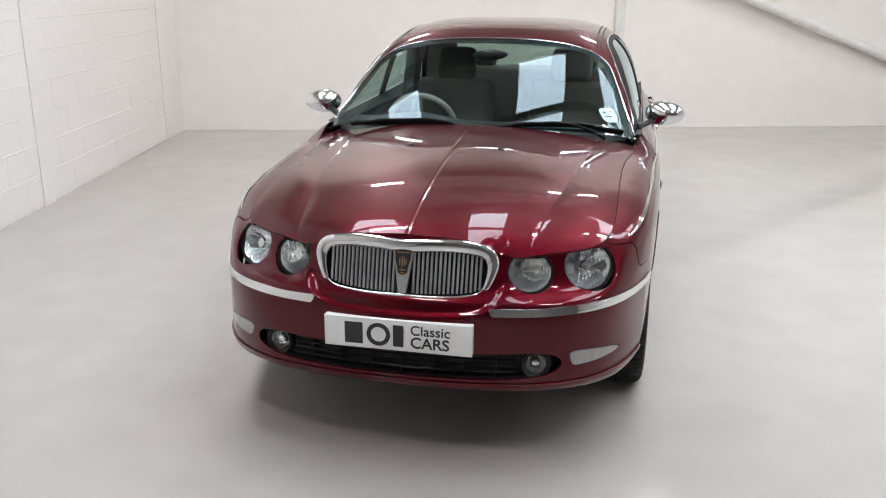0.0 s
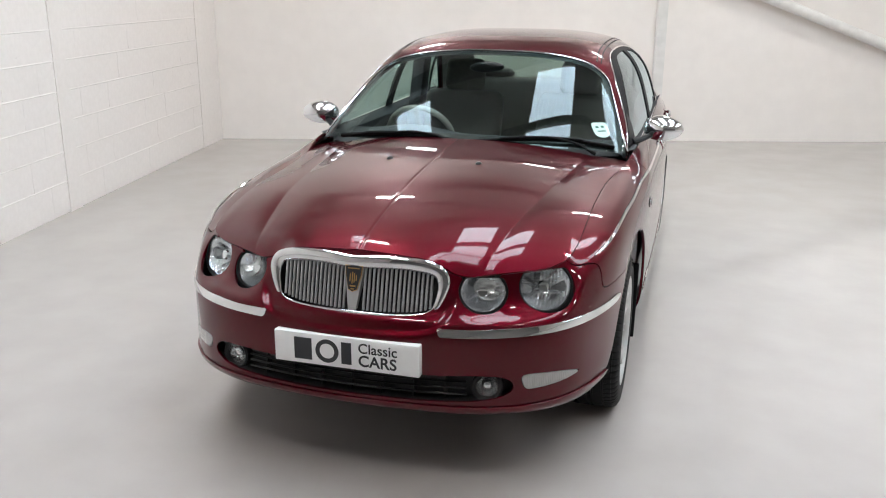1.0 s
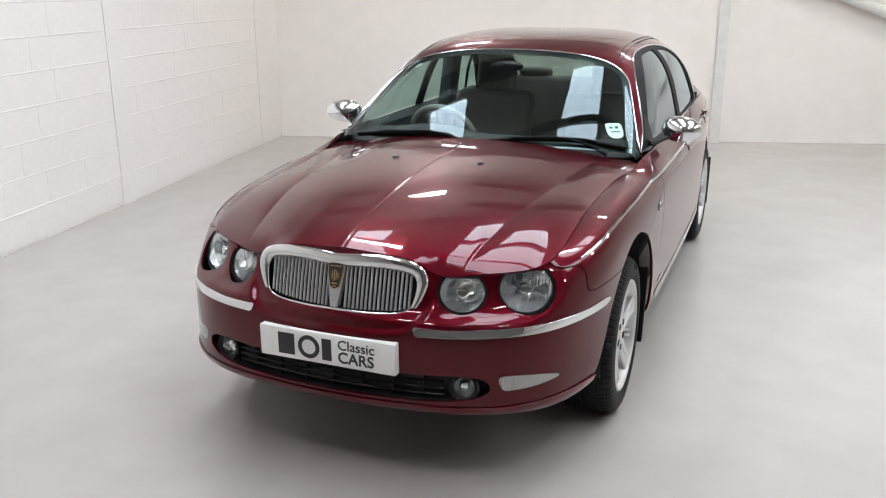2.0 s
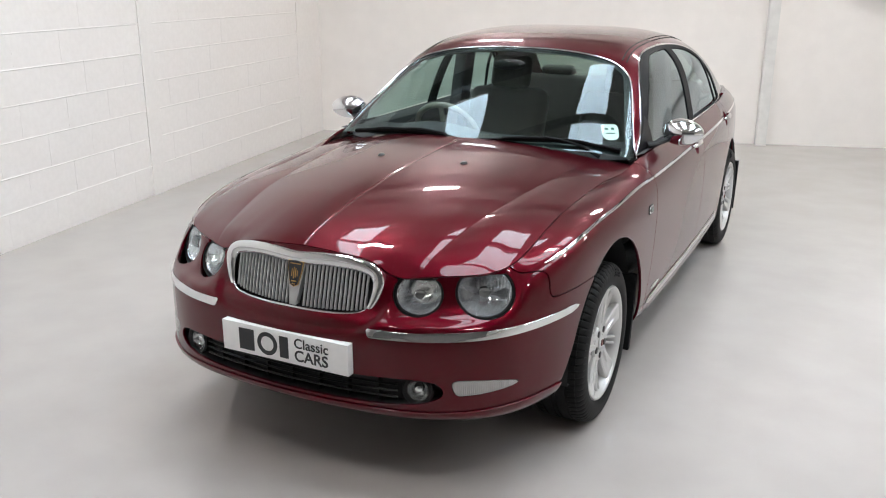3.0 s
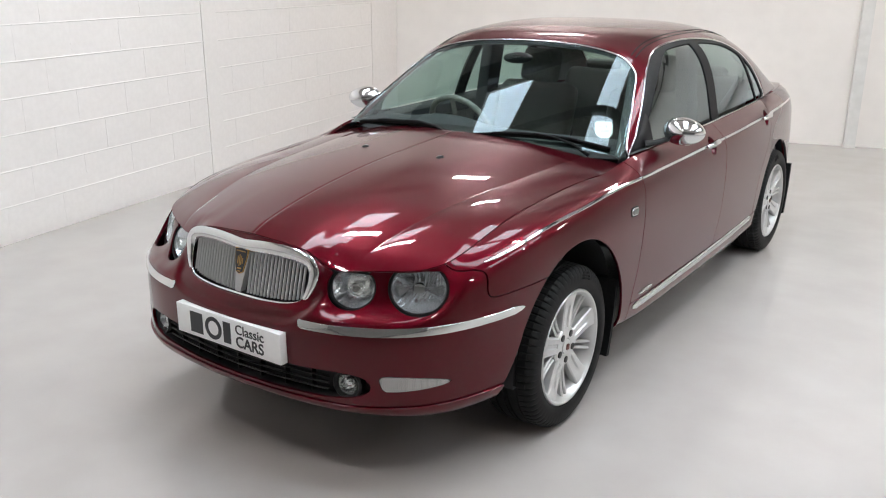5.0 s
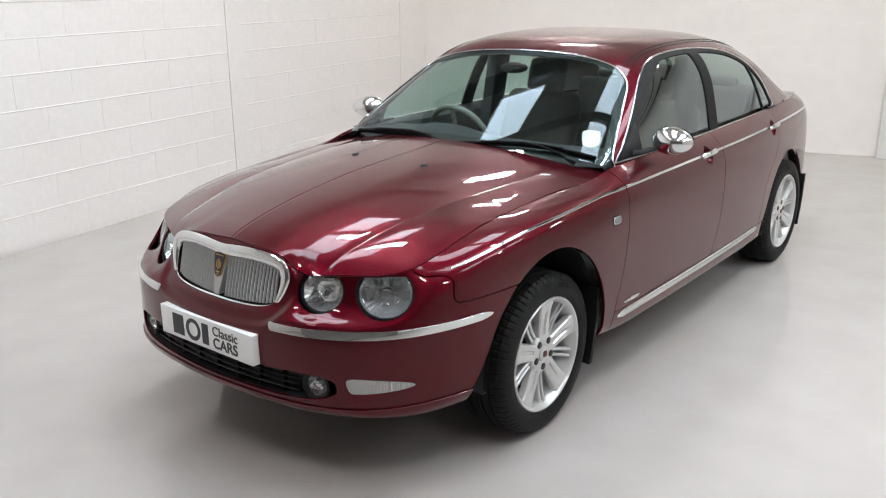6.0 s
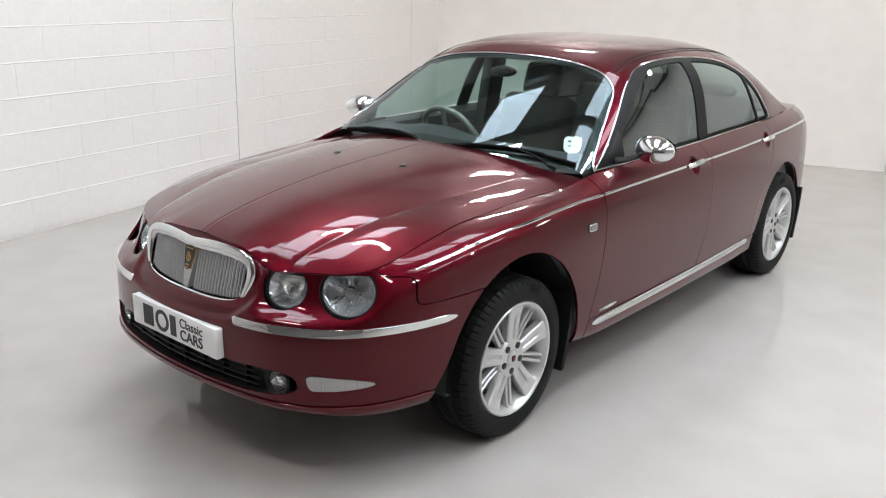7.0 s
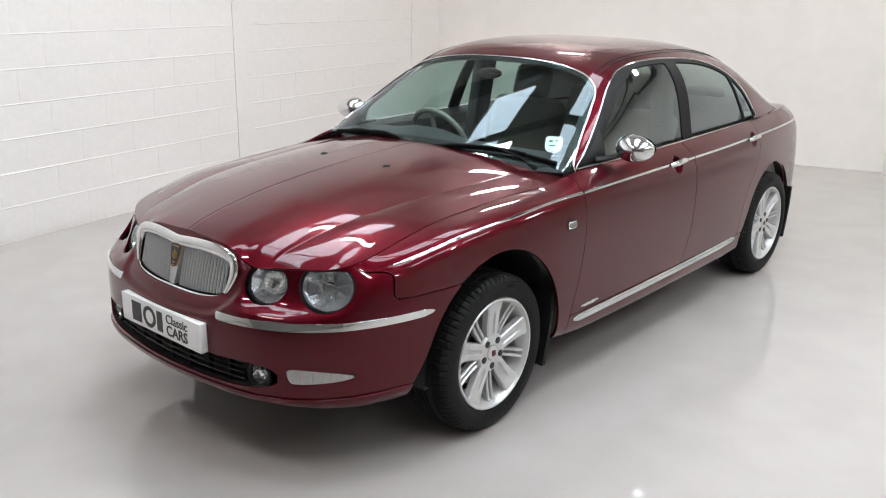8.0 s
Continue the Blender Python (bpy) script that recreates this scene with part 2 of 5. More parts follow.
def bspline(ctrl, v):
    """Clamped uniform cubic B-spline. ctrl: (..., K, 3), v in 0..1 -> (..., len(v), 3)."""
    K = ctrl.shape[-2]
    knots = np.concatenate([[0] * 3, np.linspace(0, 1, K - 2), [1] * 3])
    B = np.zeros((len(v), K + 3))
    vv = np.clip(v, 0, 1 - 1e-9)
    for i in range(K + 3):
        if i < len(knots) - 1:
            B[:, i] = (vv >= knots[i]) & (vv < knots[i + 1])
    for d in range(1, 4):
        for i in range(K + 3 - d):
            l = knots[i + d] - knots[i]
            r = knots[i + d + 1] - knots[i + 1] if i + d + 1 < len(knots) else 0
            B[:, i] = ((vv - knots[i]) / l * B[:, i] if l > 0 else 0) + ((knots[i + d + 1] - vv) / r * B[:, i + 1] if r > 0 else 0)
    return np.einsum("vk,...kc->...vc", B[:, :K], ctrl)


def grid_normals(P):
    """Normals of a grid of points by its two tangents."""
    a, b = np.gradient(P, axis=0), np.gradient(P, axis=1)
    n = np.cross(a, b)
    return n / np.maximum(np.linalg.norm(n, axis=2, keepdims=True), 1e-12)


def outline(pts, a, b):
    """Signed distance (inside positive) of coordinates a, b to a closed polygon."""
    pts = np.asarray(pts, float)
    d2 = np.full(np.shape(a), 1e9)
    ins = np.zeros(np.shape(a), bool)
    for (x0, y0), (x1, y1) in zip(pts, np.roll(pts, -1, axis=0)):
        ex, ey = x1 - x0, y1 - y0
        t = np.clip(((a - x0) * ex + (b - y0) * ey) / (ex * ex + ey * ey + 1e-12), 0, 1)
        d2 = np.minimum(d2, (a - x0 - t * ex) ** 2 + (b - y0 - t * ey) ** 2)
        with np.errstate(divide="ignore", invalid="ignore"):
            ins ^= ((y0 > b) != (y1 > b)) & (a < (x1 - x0) * (b - y0) / (y1 - y0) + x0)
    return np.where(ins, 1, -1) * np.sqrt(d2)


def rounded(pts, n=6, closed=True):
    """Chaikin-like smoothing of an outline."""
    p = np.asarray(pts, float)
    for _ in range(n):
        q = np.roll(p, -1, axis=0) if closed else p[1:]
        o = p if closed else p[:-1]
        r = np.stack([0.75 * o + 0.25 * q, 0.25 * o + 0.75 * q], 1).reshape(-1, p.shape[1])
        p = r if closed else np.concatenate([p[:1], r, p[-1:]])
    return p


LOOPS = {}


def trim_tube(loop, radius, n=8, flat=0.6, lift=0.0, keep=None, step=2, k=2):
    """A tube along a panel's outline; keep picks a stretch of it."""
    P, N = loop
    closed = keep is None
    if keep is not None:
        ok = np.array([bool(keep(*p)) for p in P])
        if not ok.all():
            start = int(np.argmax(~ok))
            P, N, ok = np.roll(P, -start, 0), np.roll(N, -start, 0), np.roll(ok, -start)
            P, N = P[ok], N[ok]
    if closed:
        P = sum(np.roll(P, i, 0) for i in range(-k, k + 1)) / (2 * k + 1)
    else:
        P = smooth_rows(P, k, 1)
    P, N = (P + N * lift)[::step], N[::step]
    return tube(P.tolist(), radius, n, closed, flat, N.tolist())


def panel(name, P, N, keep, mat, parent=None, label="", thick=0.012, mirror=False, lift=0.0):
    """The piece of a surface grid where keep(x, y, z) is positive, cut clean along its outline, its edges turned inwards."""
    P, N = P.copy(), N.copy()
    G = keep(P[..., 0], P[..., 1], P[..., 2])
    G = np.where(np.abs(G) < 1e-7, 1e-7, G)
    n, m = G.shape
    done = np.zeros((n, m), bool)
    for di, dj in ((1, 0), (0, 1)):
        A, B = G[:n - di, :m - dj], G[di:, dj:]
        for i, j in np.argwhere(A * B < 0):
            k, l = i + di, j + dj
            if done[i, j] or done[k, l]:
                continue
            t = G[i, j] / (G[i, j] - G[k, l])
            p, q = P[i, j] * (1 - t) + P[k, l] * t, N[i, j] * (1 - t) + N[k, l] * t
            c = (i, j) if t < 0.5 else (k, l)
            P[c], N[c], done[c] = p, q / np.linalg.norm(q), True
    G[done] = 0
    idx = np.full((n, m), -1)
    faces = []
    q = np.stack([G[:-1, :-1], G[1:, :-1], G[1:, 1:], G[:-1, 1:]], -1)
    neg, pos = (q < 0).sum(-1), (q > 0).sum(-1)
    corner = ((0, 0), (1, 0), (1, 1), (0, 1))
    for i, j in np.argwhere((neg == 0) & (pos > 0)):
        faces.append([(i + a, j + b) for a, b in corner])
    for i, j in np.argwhere((neg == 1) & (pos > 0)):
        faces.append([(i + a, j + b) for k, (a, b) in enumerate(corner) if q[i, j, k] >= 0])
    used = {}
    vs, ns, fs = [], [], []
    flip = np.sum(np.cross(P[1:, :-1] - P[:-1, :-1], P[:-1, 1:] - P[:-1, :-1]) * N[:-1, :-1]) < 0
    if flip:
        faces = [f[::-1] for f in faces]
    for f in faces:
        for c in f:
            if c not in used:
                used[c] = len(vs)
                vs.append(P[c] + N[c] * lift)
                ns.append(N[c])
        fs.append([used[c] for c in f])
    edges = {}
    for f in fs:
        for a, b in zip(f, f[1:] + f[:1]):
            edges[(a, b)] = True
    rim, inner, hard = {}, {}, []
    follow = {a: b for a, b in edges if (b, a) not in edges}
    loops = []
    while follow:
        a = next(iter(follow))
        loop = []
        while a in follow:
            loop.append(a)
            a = follow.pop(a)
        loops.append(loop)
    LOOPS[name] = [(np.array([vs[a] for a in loop]), np.array([ns[a] for a in loop])) for loop in sorted(loops, key=len, reverse=True)]
    if thick:
        for a, b in list(edges):
            if (b, a) in edges:
                continue
            e = np.array(vs[b]) - np.array(vs[a])
            side = np.cross(e, ns[a])
            side = side / max(np.linalg.norm(side), 1e-12)
            for v in (a, b):
                rim.setdefault(v, []).append(side)
            hard.append((a, b))
        for v, sides in rim.items():
            s = np.mean(sides, axis=0)
            s = s / max(np.linalg.norm(s), 1e-12)
            p, q0 = np.array(vs[v]), np.array(ns[v])
            k = len(vs)
            vs += [p, p - q0 * 0.003 + s * 0.0012, p - q0 * thick]
            ns += [q0 * 0.6 + s * 0.8, s, s]
            inner[v] = k
        for a, b in hard:
            k, l = inner[a], inner[b]
            for o in (0, 1):
                fs.append([k + o, k + o + 1, l + o + 1, l + o])
    vs, ns = np.array(vs).reshape(-1, 3), np.array(ns).reshape(-1, 3)
    if mirror:
        vs, ns = vs * (-1, 1, 1), ns * (-1, 1, 1)
        fs = [f[::-1] for f in fs]
    me = bpy.data.meshes.new(name)
    me.from_pydata(vs.tolist(), [], fs)
    me.polygons.foreach_set("use_smooth", [True] * len(me.polygons))
    me.normals_split_custom_set_from_vertices((ns / np.maximum(np.linalg.norm(ns, axis=1, keepdims=True), 1e-9)).tolist())
    return link_mesh(name, me, mat, parent, label)

# ---- the room ----
CORNER = Vector((-4.19, 5.36, 0))
A_LEFT, A_REAR = radians(10.8), radians(16.6)
D_LEFT, D_REAR = Vector((math.sin(A_LEFT), -math.cos(A_LEFT), 0)), Vector((math.cos(A_REAR), math.sin(A_REAR), 0))
N_LEFT, N_REAR = Vector((-math.cos(A_LEFT), -math.sin(A_LEFT), 0)), Vector((-math.sin(A_REAR), math.cos(A_REAR), 0))
CLEAR = 4.5
WIDE, LONG = 12.0, 15.0


def plan(u, v, z=0.0):
    """A place by metres along the rear wall and along the left wall from their corner."""
    p = CORNER + D_REAR * u + D_LEFT * v
    return Vector((p.x, p.y, z))


def slab(name, pts, z0, z1, mat, label="", category="", bm=None):
    own = bm is None
    bm = bm or bmesh.new()
    lo = [bm.verts.new((p[0], p[1], z0)) for p in pts]
    hi = [bm.verts.new((p[0], p[1], z1)) for p in pts]
    bm.faces.new(lo[::-1])
    bm.faces.new(hi)
    k = len(pts)
    for i in range(k):
        bm.faces.new((lo[i], lo[(i + 1) % k], hi[(i + 1) % k], hi[i]))
    if own:
        return tagged(part(name, bm, mat, None, "", False), label, category, "", "structure")


def strip_plan(u0, u1, v0, v1):
    return [plan(u0, v0), plan(u1, v0), plan(u1, v1), plan(u0, v1)]


PROUD = 0.005
slab("floor", strip_plan(-0.5, WIDE + 0.5, -0.5, LONG + 0.5), -0.2, 0, FLOOR_PAINT, "glossy pale grey painted concrete floor", "floor")
a, b = plan(0, 0) + N_LEFT * PROUD, plan(0, LONG) + N_LEFT * PROUD
wall_left = slab("wall_left", [b, a, a + N_LEFT * 0.2, b + N_LEFT * 0.2], 0, CLEAR, WALL_PAINT, "white painted concrete block wall", "wall")
a, b = plan(0, 0), plan(WIDE, 0)
slab("wall_rear", [a, b, b + N_REAR * 0.2, a + N_REAR * 0.2], 0, CLEAR, PLASTER, "smooth warm white painted wall", "wall")
a, b = plan(WIDE, 0), plan(WIDE, LONG)
slab("wall_right", [a, b, b - N_LEFT * 0.2, a - N_LEFT * 0.2], 0, CLEAR, PLASTER, "smooth warm white painted wall", "wall")
# Unseen wall that closes the room, darkened to dim the car's reflections.
a, b = plan(WIDE, LONG), plan(0, LONG)
slab("wall_front", [a, b, b - N_REAR * 0.2, a - N_REAR * 0.2], 0, CLEAR, DIM_WALL, "unseen closing wall, darkened to dim reflections", "wall")

# roof lining with openings for the daylight strips
SHEETS = [(1.30, 1.95), (3.42, 4.17), (5.25, 6.15), (7.6, 8.4)]
SHEET_V = (3.8, 8.0)
bm = bmesh.new()
edges = [-0.5] + [e for s in SHEETS for e in s] + [WIDE + 0.5]
for u0, u1 in zip(edges[::2], edges[1::2]):
    slab("", strip_plan(u0, u1, SHEET_V[0], SHEET_V[1]), CLEAR, CLEAR + 0.12, None, bm=bm)
slab("", strip_plan(-0.5, WIDE + 0.5, -0.5, SHEET_V[0]), CLEAR, CLEAR + 0.12, None, bm=bm)
slab("", strip_plan(-0.5, WIDE + 0.5, SHEET_V[1], LONG + 0.5), CLEAR, CLEAR + 0.12, None, bm=bm)
tagged(part("ceiling", bm, CEILING_PAINT, None, "", False), "pale grey lined roof of the showroom", "ceiling", "", "structure")
for u0, u1 in SHEETS:
    bm = bmesh.new()
    prev = None
    n = 41
    for k in range(n):
        u = u0 + (u1 - u0) * k / (n - 1)
        z = CLEAR + 0.05 + (0.018 if (k // 2) % 2 else 0.0)
        row = [bm.verts.new(plan(u, v, z)) for v in SHEET_V]
        if prev:
            bm.faces.new((prev[0], row[0], row[1], prev[1]))
        prev = row
    tagged(part("rooflight", bm, ROOFLIGHT_SHEET, None, "", False), "translucent corrugated daylight sheet in the roof", "rooflight", "rooflights in the roof", "structure")
for k in range(9):
    v = 0.30 + 1.5 * k
    purlin = slab("purlin", strip_plan(0.0, WIDE, v, v + 0.12), CLEAR - 0.16, CLEAR, STEEL_GREY, "grey painted steel roof purlin", "purlin")
    purlin["group"] = "roof purlins"
slab("rafter", strip_plan(0.0, WIDE, 3.56, 3.74), CLEAR - 0.34, CLEAR - 0.16, STEEL_GREY, "grey painted steel roof rafter", "rafter")

# ceiling lights
# Unseen 9.2 row and 8.6 lights: guessed by spacing, the row added for fill.
lights = [tuple(plan(u, v)[:2]) for u, v in ((1.88, 1.22), (5.25, 1.6), (9.0, 2.5), (2.05, 5.2), (5.3, 5.2), (8.6, 5.2), (2.05, 9.2), (5.3, 9.2), (8.6, 9.2))]
for k, (x, y) in enumerate(lights):
    if k == 0:
        lamp0 = thing("ceiling_light", "slim white ceiling light with a glowing diffuser", "ceiling light", "ceiling lights")
        bm = bmesh.new()
        box(bm, (-0.34, -0.12, -0.07), (0.34, 0.12, 0.0), None, 0.008)
        part("housing", bm, STEEL_WHITE, lamp0)
        part("diffuser", box(bmesh.new(), (-0.31, -0.095, -0.085), (0.31, 0.095, -0.062), None, 0.006), LAMP_GLOW, lamp0)
        for hxx in (-0.22, 0.22):
            part("hanger", tube([(hxx, 0, -0.01), (hxx, 0, 0.165)], 0.006, 6), STEEL_GREY, lamp0)
        lamp0.matrix_basis = pose(x, y, CLEAR - 0.16, 0, 0, 16.6)
    else:
        copy_thing(lamp0, pose(x, y, CLEAR - 0.16, 0, 0, 16.6))

# column strips in the left wall and in its corner, column and brace on the rear wall
for u0, u1, out, name in ((3.25, 3.425, 0.010, "column_strip"), (0.0, 0.60, 0.004, "corner_pier")):
    a, b = plan(0, u0), plan(0, u1)
    bm = bmesh.new()
    slab("", [b - N_LEFT * out, a - N_LEFT * out, a + N_LEFT * PROUD, b + N_LEFT * PROUD], 0, CLEAR, None, bm=bm)
    tagged(part(name, bm, WALL_PAINT, None, "", False), "white painted plain strip in the block wall", "pier", "", "structure")
bm = bmesh.new()
a, b = plan(4.88, 0), plan(4.99, 0)
slab("", [a - N_REAR * 0.09, b - N_REAR * 0.09, b, a], 0, CLEAR - 0.16, None, bm=bm)
bmesh.ops.bevel(bm, geom=[e for e in bm.edges if abs(e.verts[0].co.z - e.verts[1].co.z) > 1], offset=0.008, segments=2, affect="EDGES")
tagged(part("column", bm, STEEL_WHITE), "slim white painted steel column against the wall", "column", "", "structure")
p0, p1 = plan(4.99, 0, 1.985) - N_REAR * 0.10, plan(10.2, 0, 0.06) - N_REAR * 0.10
brace = thing("diagonal_brace", "white painted tubular steel brace across the wall", "brace", "", "structure")
part("brace_tube", tube([p0, p0.lerp(p1, 0.5), p1], 0.058, 20), STEEL_WHITE, brace)
part("foot_plate", box(bmesh.new(), (-0.10, -0.08, 0), (0.10, 0.08, 0.012), pose(p1.x + 0.05, p1.y, 0, 0, 0, 16.6), 0.002), STEEL_WHITE, brace)

# ---- the saloon: surfaces of its body ----
# plan outline of the widest line and of the top line, front centre to rear centre
RING_X = [0, 0.31, 0.53, 0.70, 0.80, 0.855, 0.883, 0.889, 0.889, 0.866, 0.805, 0.72, 0.54, 0.28, 0]
RING_Y = [-0.935, -0.912, -0.855, -0.725, -0.53, -0.25, 0.24, 0.65, 1.5, 2.4, 3.1, 3.48, 3.70, 3.765, 3.78]
TOP_X = [0, 0.31, 0.43, 0.61, 0.692, 0.705, 0.722, 0.785, 0.80, 0.785, 0.71, 0.62, 0.46, 0.25, 0]
TOP_Y = [-0.797, -0.790, -0.760, -0.664, -0.53, -0.22, 0.24, 0.65, 1.5, 2.4, 3.1, 3.42, 3.60, 3.65, 3.66]
TOP_Z = [0, 0, 0, 0, 0, 0, 0, 0.955, 0.968, 0.985, 0.985, 0.97, 0.955, 0.95, 0.95]


HOOD_X = [0, 0.2, 0.26, 0.31, 0.34, 0.43, 0.52, 0.61, 0.66, 0.69, 0.72, 0.9]
HOOD_LIP_Y = [-0.797, -0.790, -0.790, -0.789, -0.786, -0.760, -0.719, -0.664, -0.63, -0.595, -0.55, -0.2]
HOOD_ROLL_Z = [0.831, 0.8173, 0.8068, 0.7991, 0.7931, 0.7808, 0.7746, 0.7777, 0.782, 0.786, 0.792, 0.86]
HOOD_LIP_Z = [0.823, 0.8150, 0.804, 0.778, 0.764, 0.760, 0.764, 0.772, 0.778, 0.784, 0.792, 0.86]


def hood_base(ax, y):
    """The bonnet before it rolls over: a crowned centre line, falling to the sides."""
    zc = cubic([-0.90, -0.73, -0.5, -0.176, 0.186, 0.45, 0.7], [0.8278, 0.8699, 0.9107, 0.9569, 0.9879, 1.0069, 1.0122], y)
    side = (0.103 - 0.008 * np.clip((y - 0.05) / 0.5, 0, 1)) * (ax / 0.70) ** 2.245
    return zc - side


def hood_ridge(ax, y):
    """The sharp line that runs back from the grille, past which the bonnet falls less steeply, fading towards the screen."""
    past = ax - (0.498 + 0.165 * np.minimum(y + 0.3, 0) + 0.12 * np.maximum(y + 0.3, 0))
    past = 0.5 * (past + np.sqrt(past ** 2 + 0.0015 ** 2))
    fade = 0.35 + 0.65 * np.clip((-0.05 - y) / 0.45, 0, 1)
    return 0.088 * past + 0.0145 * fade * (1 - np.exp(-past / 0.07))


def hood_height(x, y):
    """Height of the bonnet: a long roll towards the front, then a tight lip at the corners of the grille."""
    ax = np.abs(x)
    ye, ze, zr = (pchip(HOOD_X, h, ax) for h in (HOOD_LIP_Y, HOOD_LIP_Z, HOOD_ROLL_Z))
    roll, lip = np.clip(1 - (y - ye) / 0.388, 0, 1.3), np.clip(1 - (y - ye) / 0.075, 0, 1.3)
    return hood_base(ax, y) - (hood_base(ax, ye) + hood_ridge(ax, ye) - zr) * roll ** 1.735 - (zr - ze) * lip ** 2


# bonnet grid, faired, with its centre crease
hx, hy = np.meshgrid(np.linspace(-0.84, 0.84, 561), np.linspace(-0.88, 0.72, 231), indexing="ij")
hz = smooth_rows(hood_height(hx, hy), 2, 2)
hz = smooth_rows(hz.T, 1, 2).T - 0.0016 * np.exp(-(hx / 0.005) ** 2) + 0.0002 * np.exp(-(hx / 0.02) ** 2) + hood_ridge(np.abs(hx), hy)
HOOD = np.stack([hx, hy, hz], -1)
HOOD_N = grid_normals(HOOD)
if HOOD_N[280, 100, 2] < 0:
    HOOD_N = -HOOD_N


def hood_at(x, y):
    """Height of the faired bonnet, on arrays."""
    x, y = np.asarray(x, float), np.asarray(y, float)
    fi, fj = np.clip((x + 0.84) / 1.68 * 560, 0, 559.999), np.clip((y + 0.88) / 1.60 * 230, 0, 229.999)
    i, j = fi.astype(int), fj.astype(int)
    a, b = fi - i, fj - j
    return hz[i, j] * (1 - a) * (1 - b) + hz[i + 1, j] * a * (1 - b) + hz[i, j + 1] * (1 - a) * b + hz[i + 1, j + 1] * a * b


def ring_curve(vals, s, odd=False):
    """Spline over the stations, mirrored past both ends so that it crosses the middle square."""
    sign = -1 if odd else 1
    n = len(vals)
    xs = list(range(-3, n + 3))
    ys = [sign * vals[3 - i] for i in range(3)] + list(vals) + [sign * vals[n - 2 - i] for i in range(3)]
    return cubic(xs, ys, s)


# sections from the sill to the top line: share of the way from the widest line inwards, height
SECTIONS = {
    0: ((0.45, 0.298), (0.12, 0.310), (-0.02, 0.332), (0.05, 0.40), (0.0, 0.55), (0.05, 0.64), (0.55, 0.66), (1, 0)),
    1: ((0.45, 0.298), (0.12, 0.310), (-0.02, 0.332), (0.05, 0.40), (0.0, 0.55), (0.05, 0.64), (0.55, 0.65), (1, 0)),
    2: ((0.40, 0.30), (0.10, 0.312), (-0.02, 0.336), (0.04, 0.40), (0.0, 0.57), (0.16, 0.648), (0.80, 0.632), (1, 0)),
    3: ((0.40, 0.294), (0.10, 0.304), (-0.02, 0.335), (0.04, 0.41), (0.0, 0.57), (0.14, 0.648), (0.84, 0.662), (1, 0)),
    4: ((0.40, 0.292), (0.12, 0.304), (-0.01, 0.345), (0.03, 0.43), (0.0, 0.58), (0.04, 0.69), (0.38, 0.779), (1, 0)),
    5: ((0.30, 0.29), (0.10, 0.304), (0.0, 0.365), (0.0, 0.50), (0.0, 0.65), (0.02, 0.775), (0.25, 0.850), (1, 0)),
    6: ((0.30, 0.28), (0.12, 0.30), (0.02, 0.36), (0.0, 0.50), (0.0, 0.66), (0.0, 0.80), (0.21, 0.897), (1, 0)),
    7: ((0.45, 0.245), (0.18, 0.256), (0.07, 0.34), (0.02, 0.50), (0.0, 0.66), (0.0, 0.79), (0.12, 0.905), (1, 0)),
    8: ((0.45, 0.245), (0.18, 0.256), (0.07, 0.34), (0.02, 0.50), (0.0, 0.66), (0.0, 0.80), (0.12, 0.91), (1, 0)),
    9: ((0.45, 0.245), (0.18, 0.256), (0.07, 0.34), (0.02, 0.50), (0.0, 0.66), (0.0, 0.80), (0.12, 0.92), (1, 0)),
    10: ((0.40, 0.24), (0.20, 0.28), (0.05, 0.36), (0.0, 0.50), (0.0, 0.66), (0.02, 0.80), (0.15, 0.93), (1, 0)),
    11: ((0.30, 0.26), (0.10, 0.30), (0.02, 0.38), (0.0, 0.50), (0.0, 0.62), (0.08, 0.74), (0.30, 0.93), (1, 0)),
    12: ((0.30, 0.27), (0.10, 0.31), (0.0, 0.40), (0.0, 0.50), (0.0, 0.60), (0.30, 0.70), (0.55, 0.92), (1, 0)),
    13: ((0.30, 0.28), (0.10, 0.32), (0.0, 0.40), (0.0, 0.50), (0.0, 0.60), (0.35, 0.68), (0.60, 0.90), (1, 0)),
    14: ((0.30, 0.28), (0.10, 0.32), (0.0, 0.40), (0.0, 0.50), (0.0, 0.60), (0.35, 0.68), (0.60, 0.90), (1, 0)),
}


def body_grid(n=520, m=96):
    """Half of the lower body, front centre to rear centre and sill to top line."""
    fine = np.linspace(0, 14, 4000)
    rx, ry = ring_curve(RING_X, fine, True), ring_curve(RING_Y, fine)
    length = np.concatenate([[0], np.cumsum(np.hypot(np.diff(rx), np.diff(ry)))])
    s = np.interp(np.linspace(0, length[-1], n), length, fine)
    rx, ry = ring_curve(RING_X, s, True), ring_curve(RING_Y, s)
    tx, ty = ring_curve(TOP_X, s, True), ring_curve(TOP_Y, s)
    rx[0] = tx[0] = rx[-1] = tx[-1] = 0
    st = np.arange(15)
    blend = np.clip((ty - 0.35) / 0.3, 0, 1)
    blend = blend * blend * (3 - 2 * blend)
    tz = (hood_at(tx, ty) - 0.002) * (1 - blend) + pchip(st[7:], TOP_Z[7:], np.clip(s, 7, 14)) * blend
    K = 8
    C = np.zeros((n, K, 3))
    for k in range(K):
        f = smooth_rows(pchip(st, [SECTIONS[i][k][0] for i in st], s), 7)
        z = smooth_rows(pchip(st, [SECTIONS[i][k][1] for i in st], s), 7) if k < K - 1 else tz
        C[:, k, 0], C[:, k, 1], C[:, k, 2] = rx + f * (tx - rx), ry + f * (ty - ry), z
    P = bspline(C, np.linspace(0, 1, m))
    return P, C


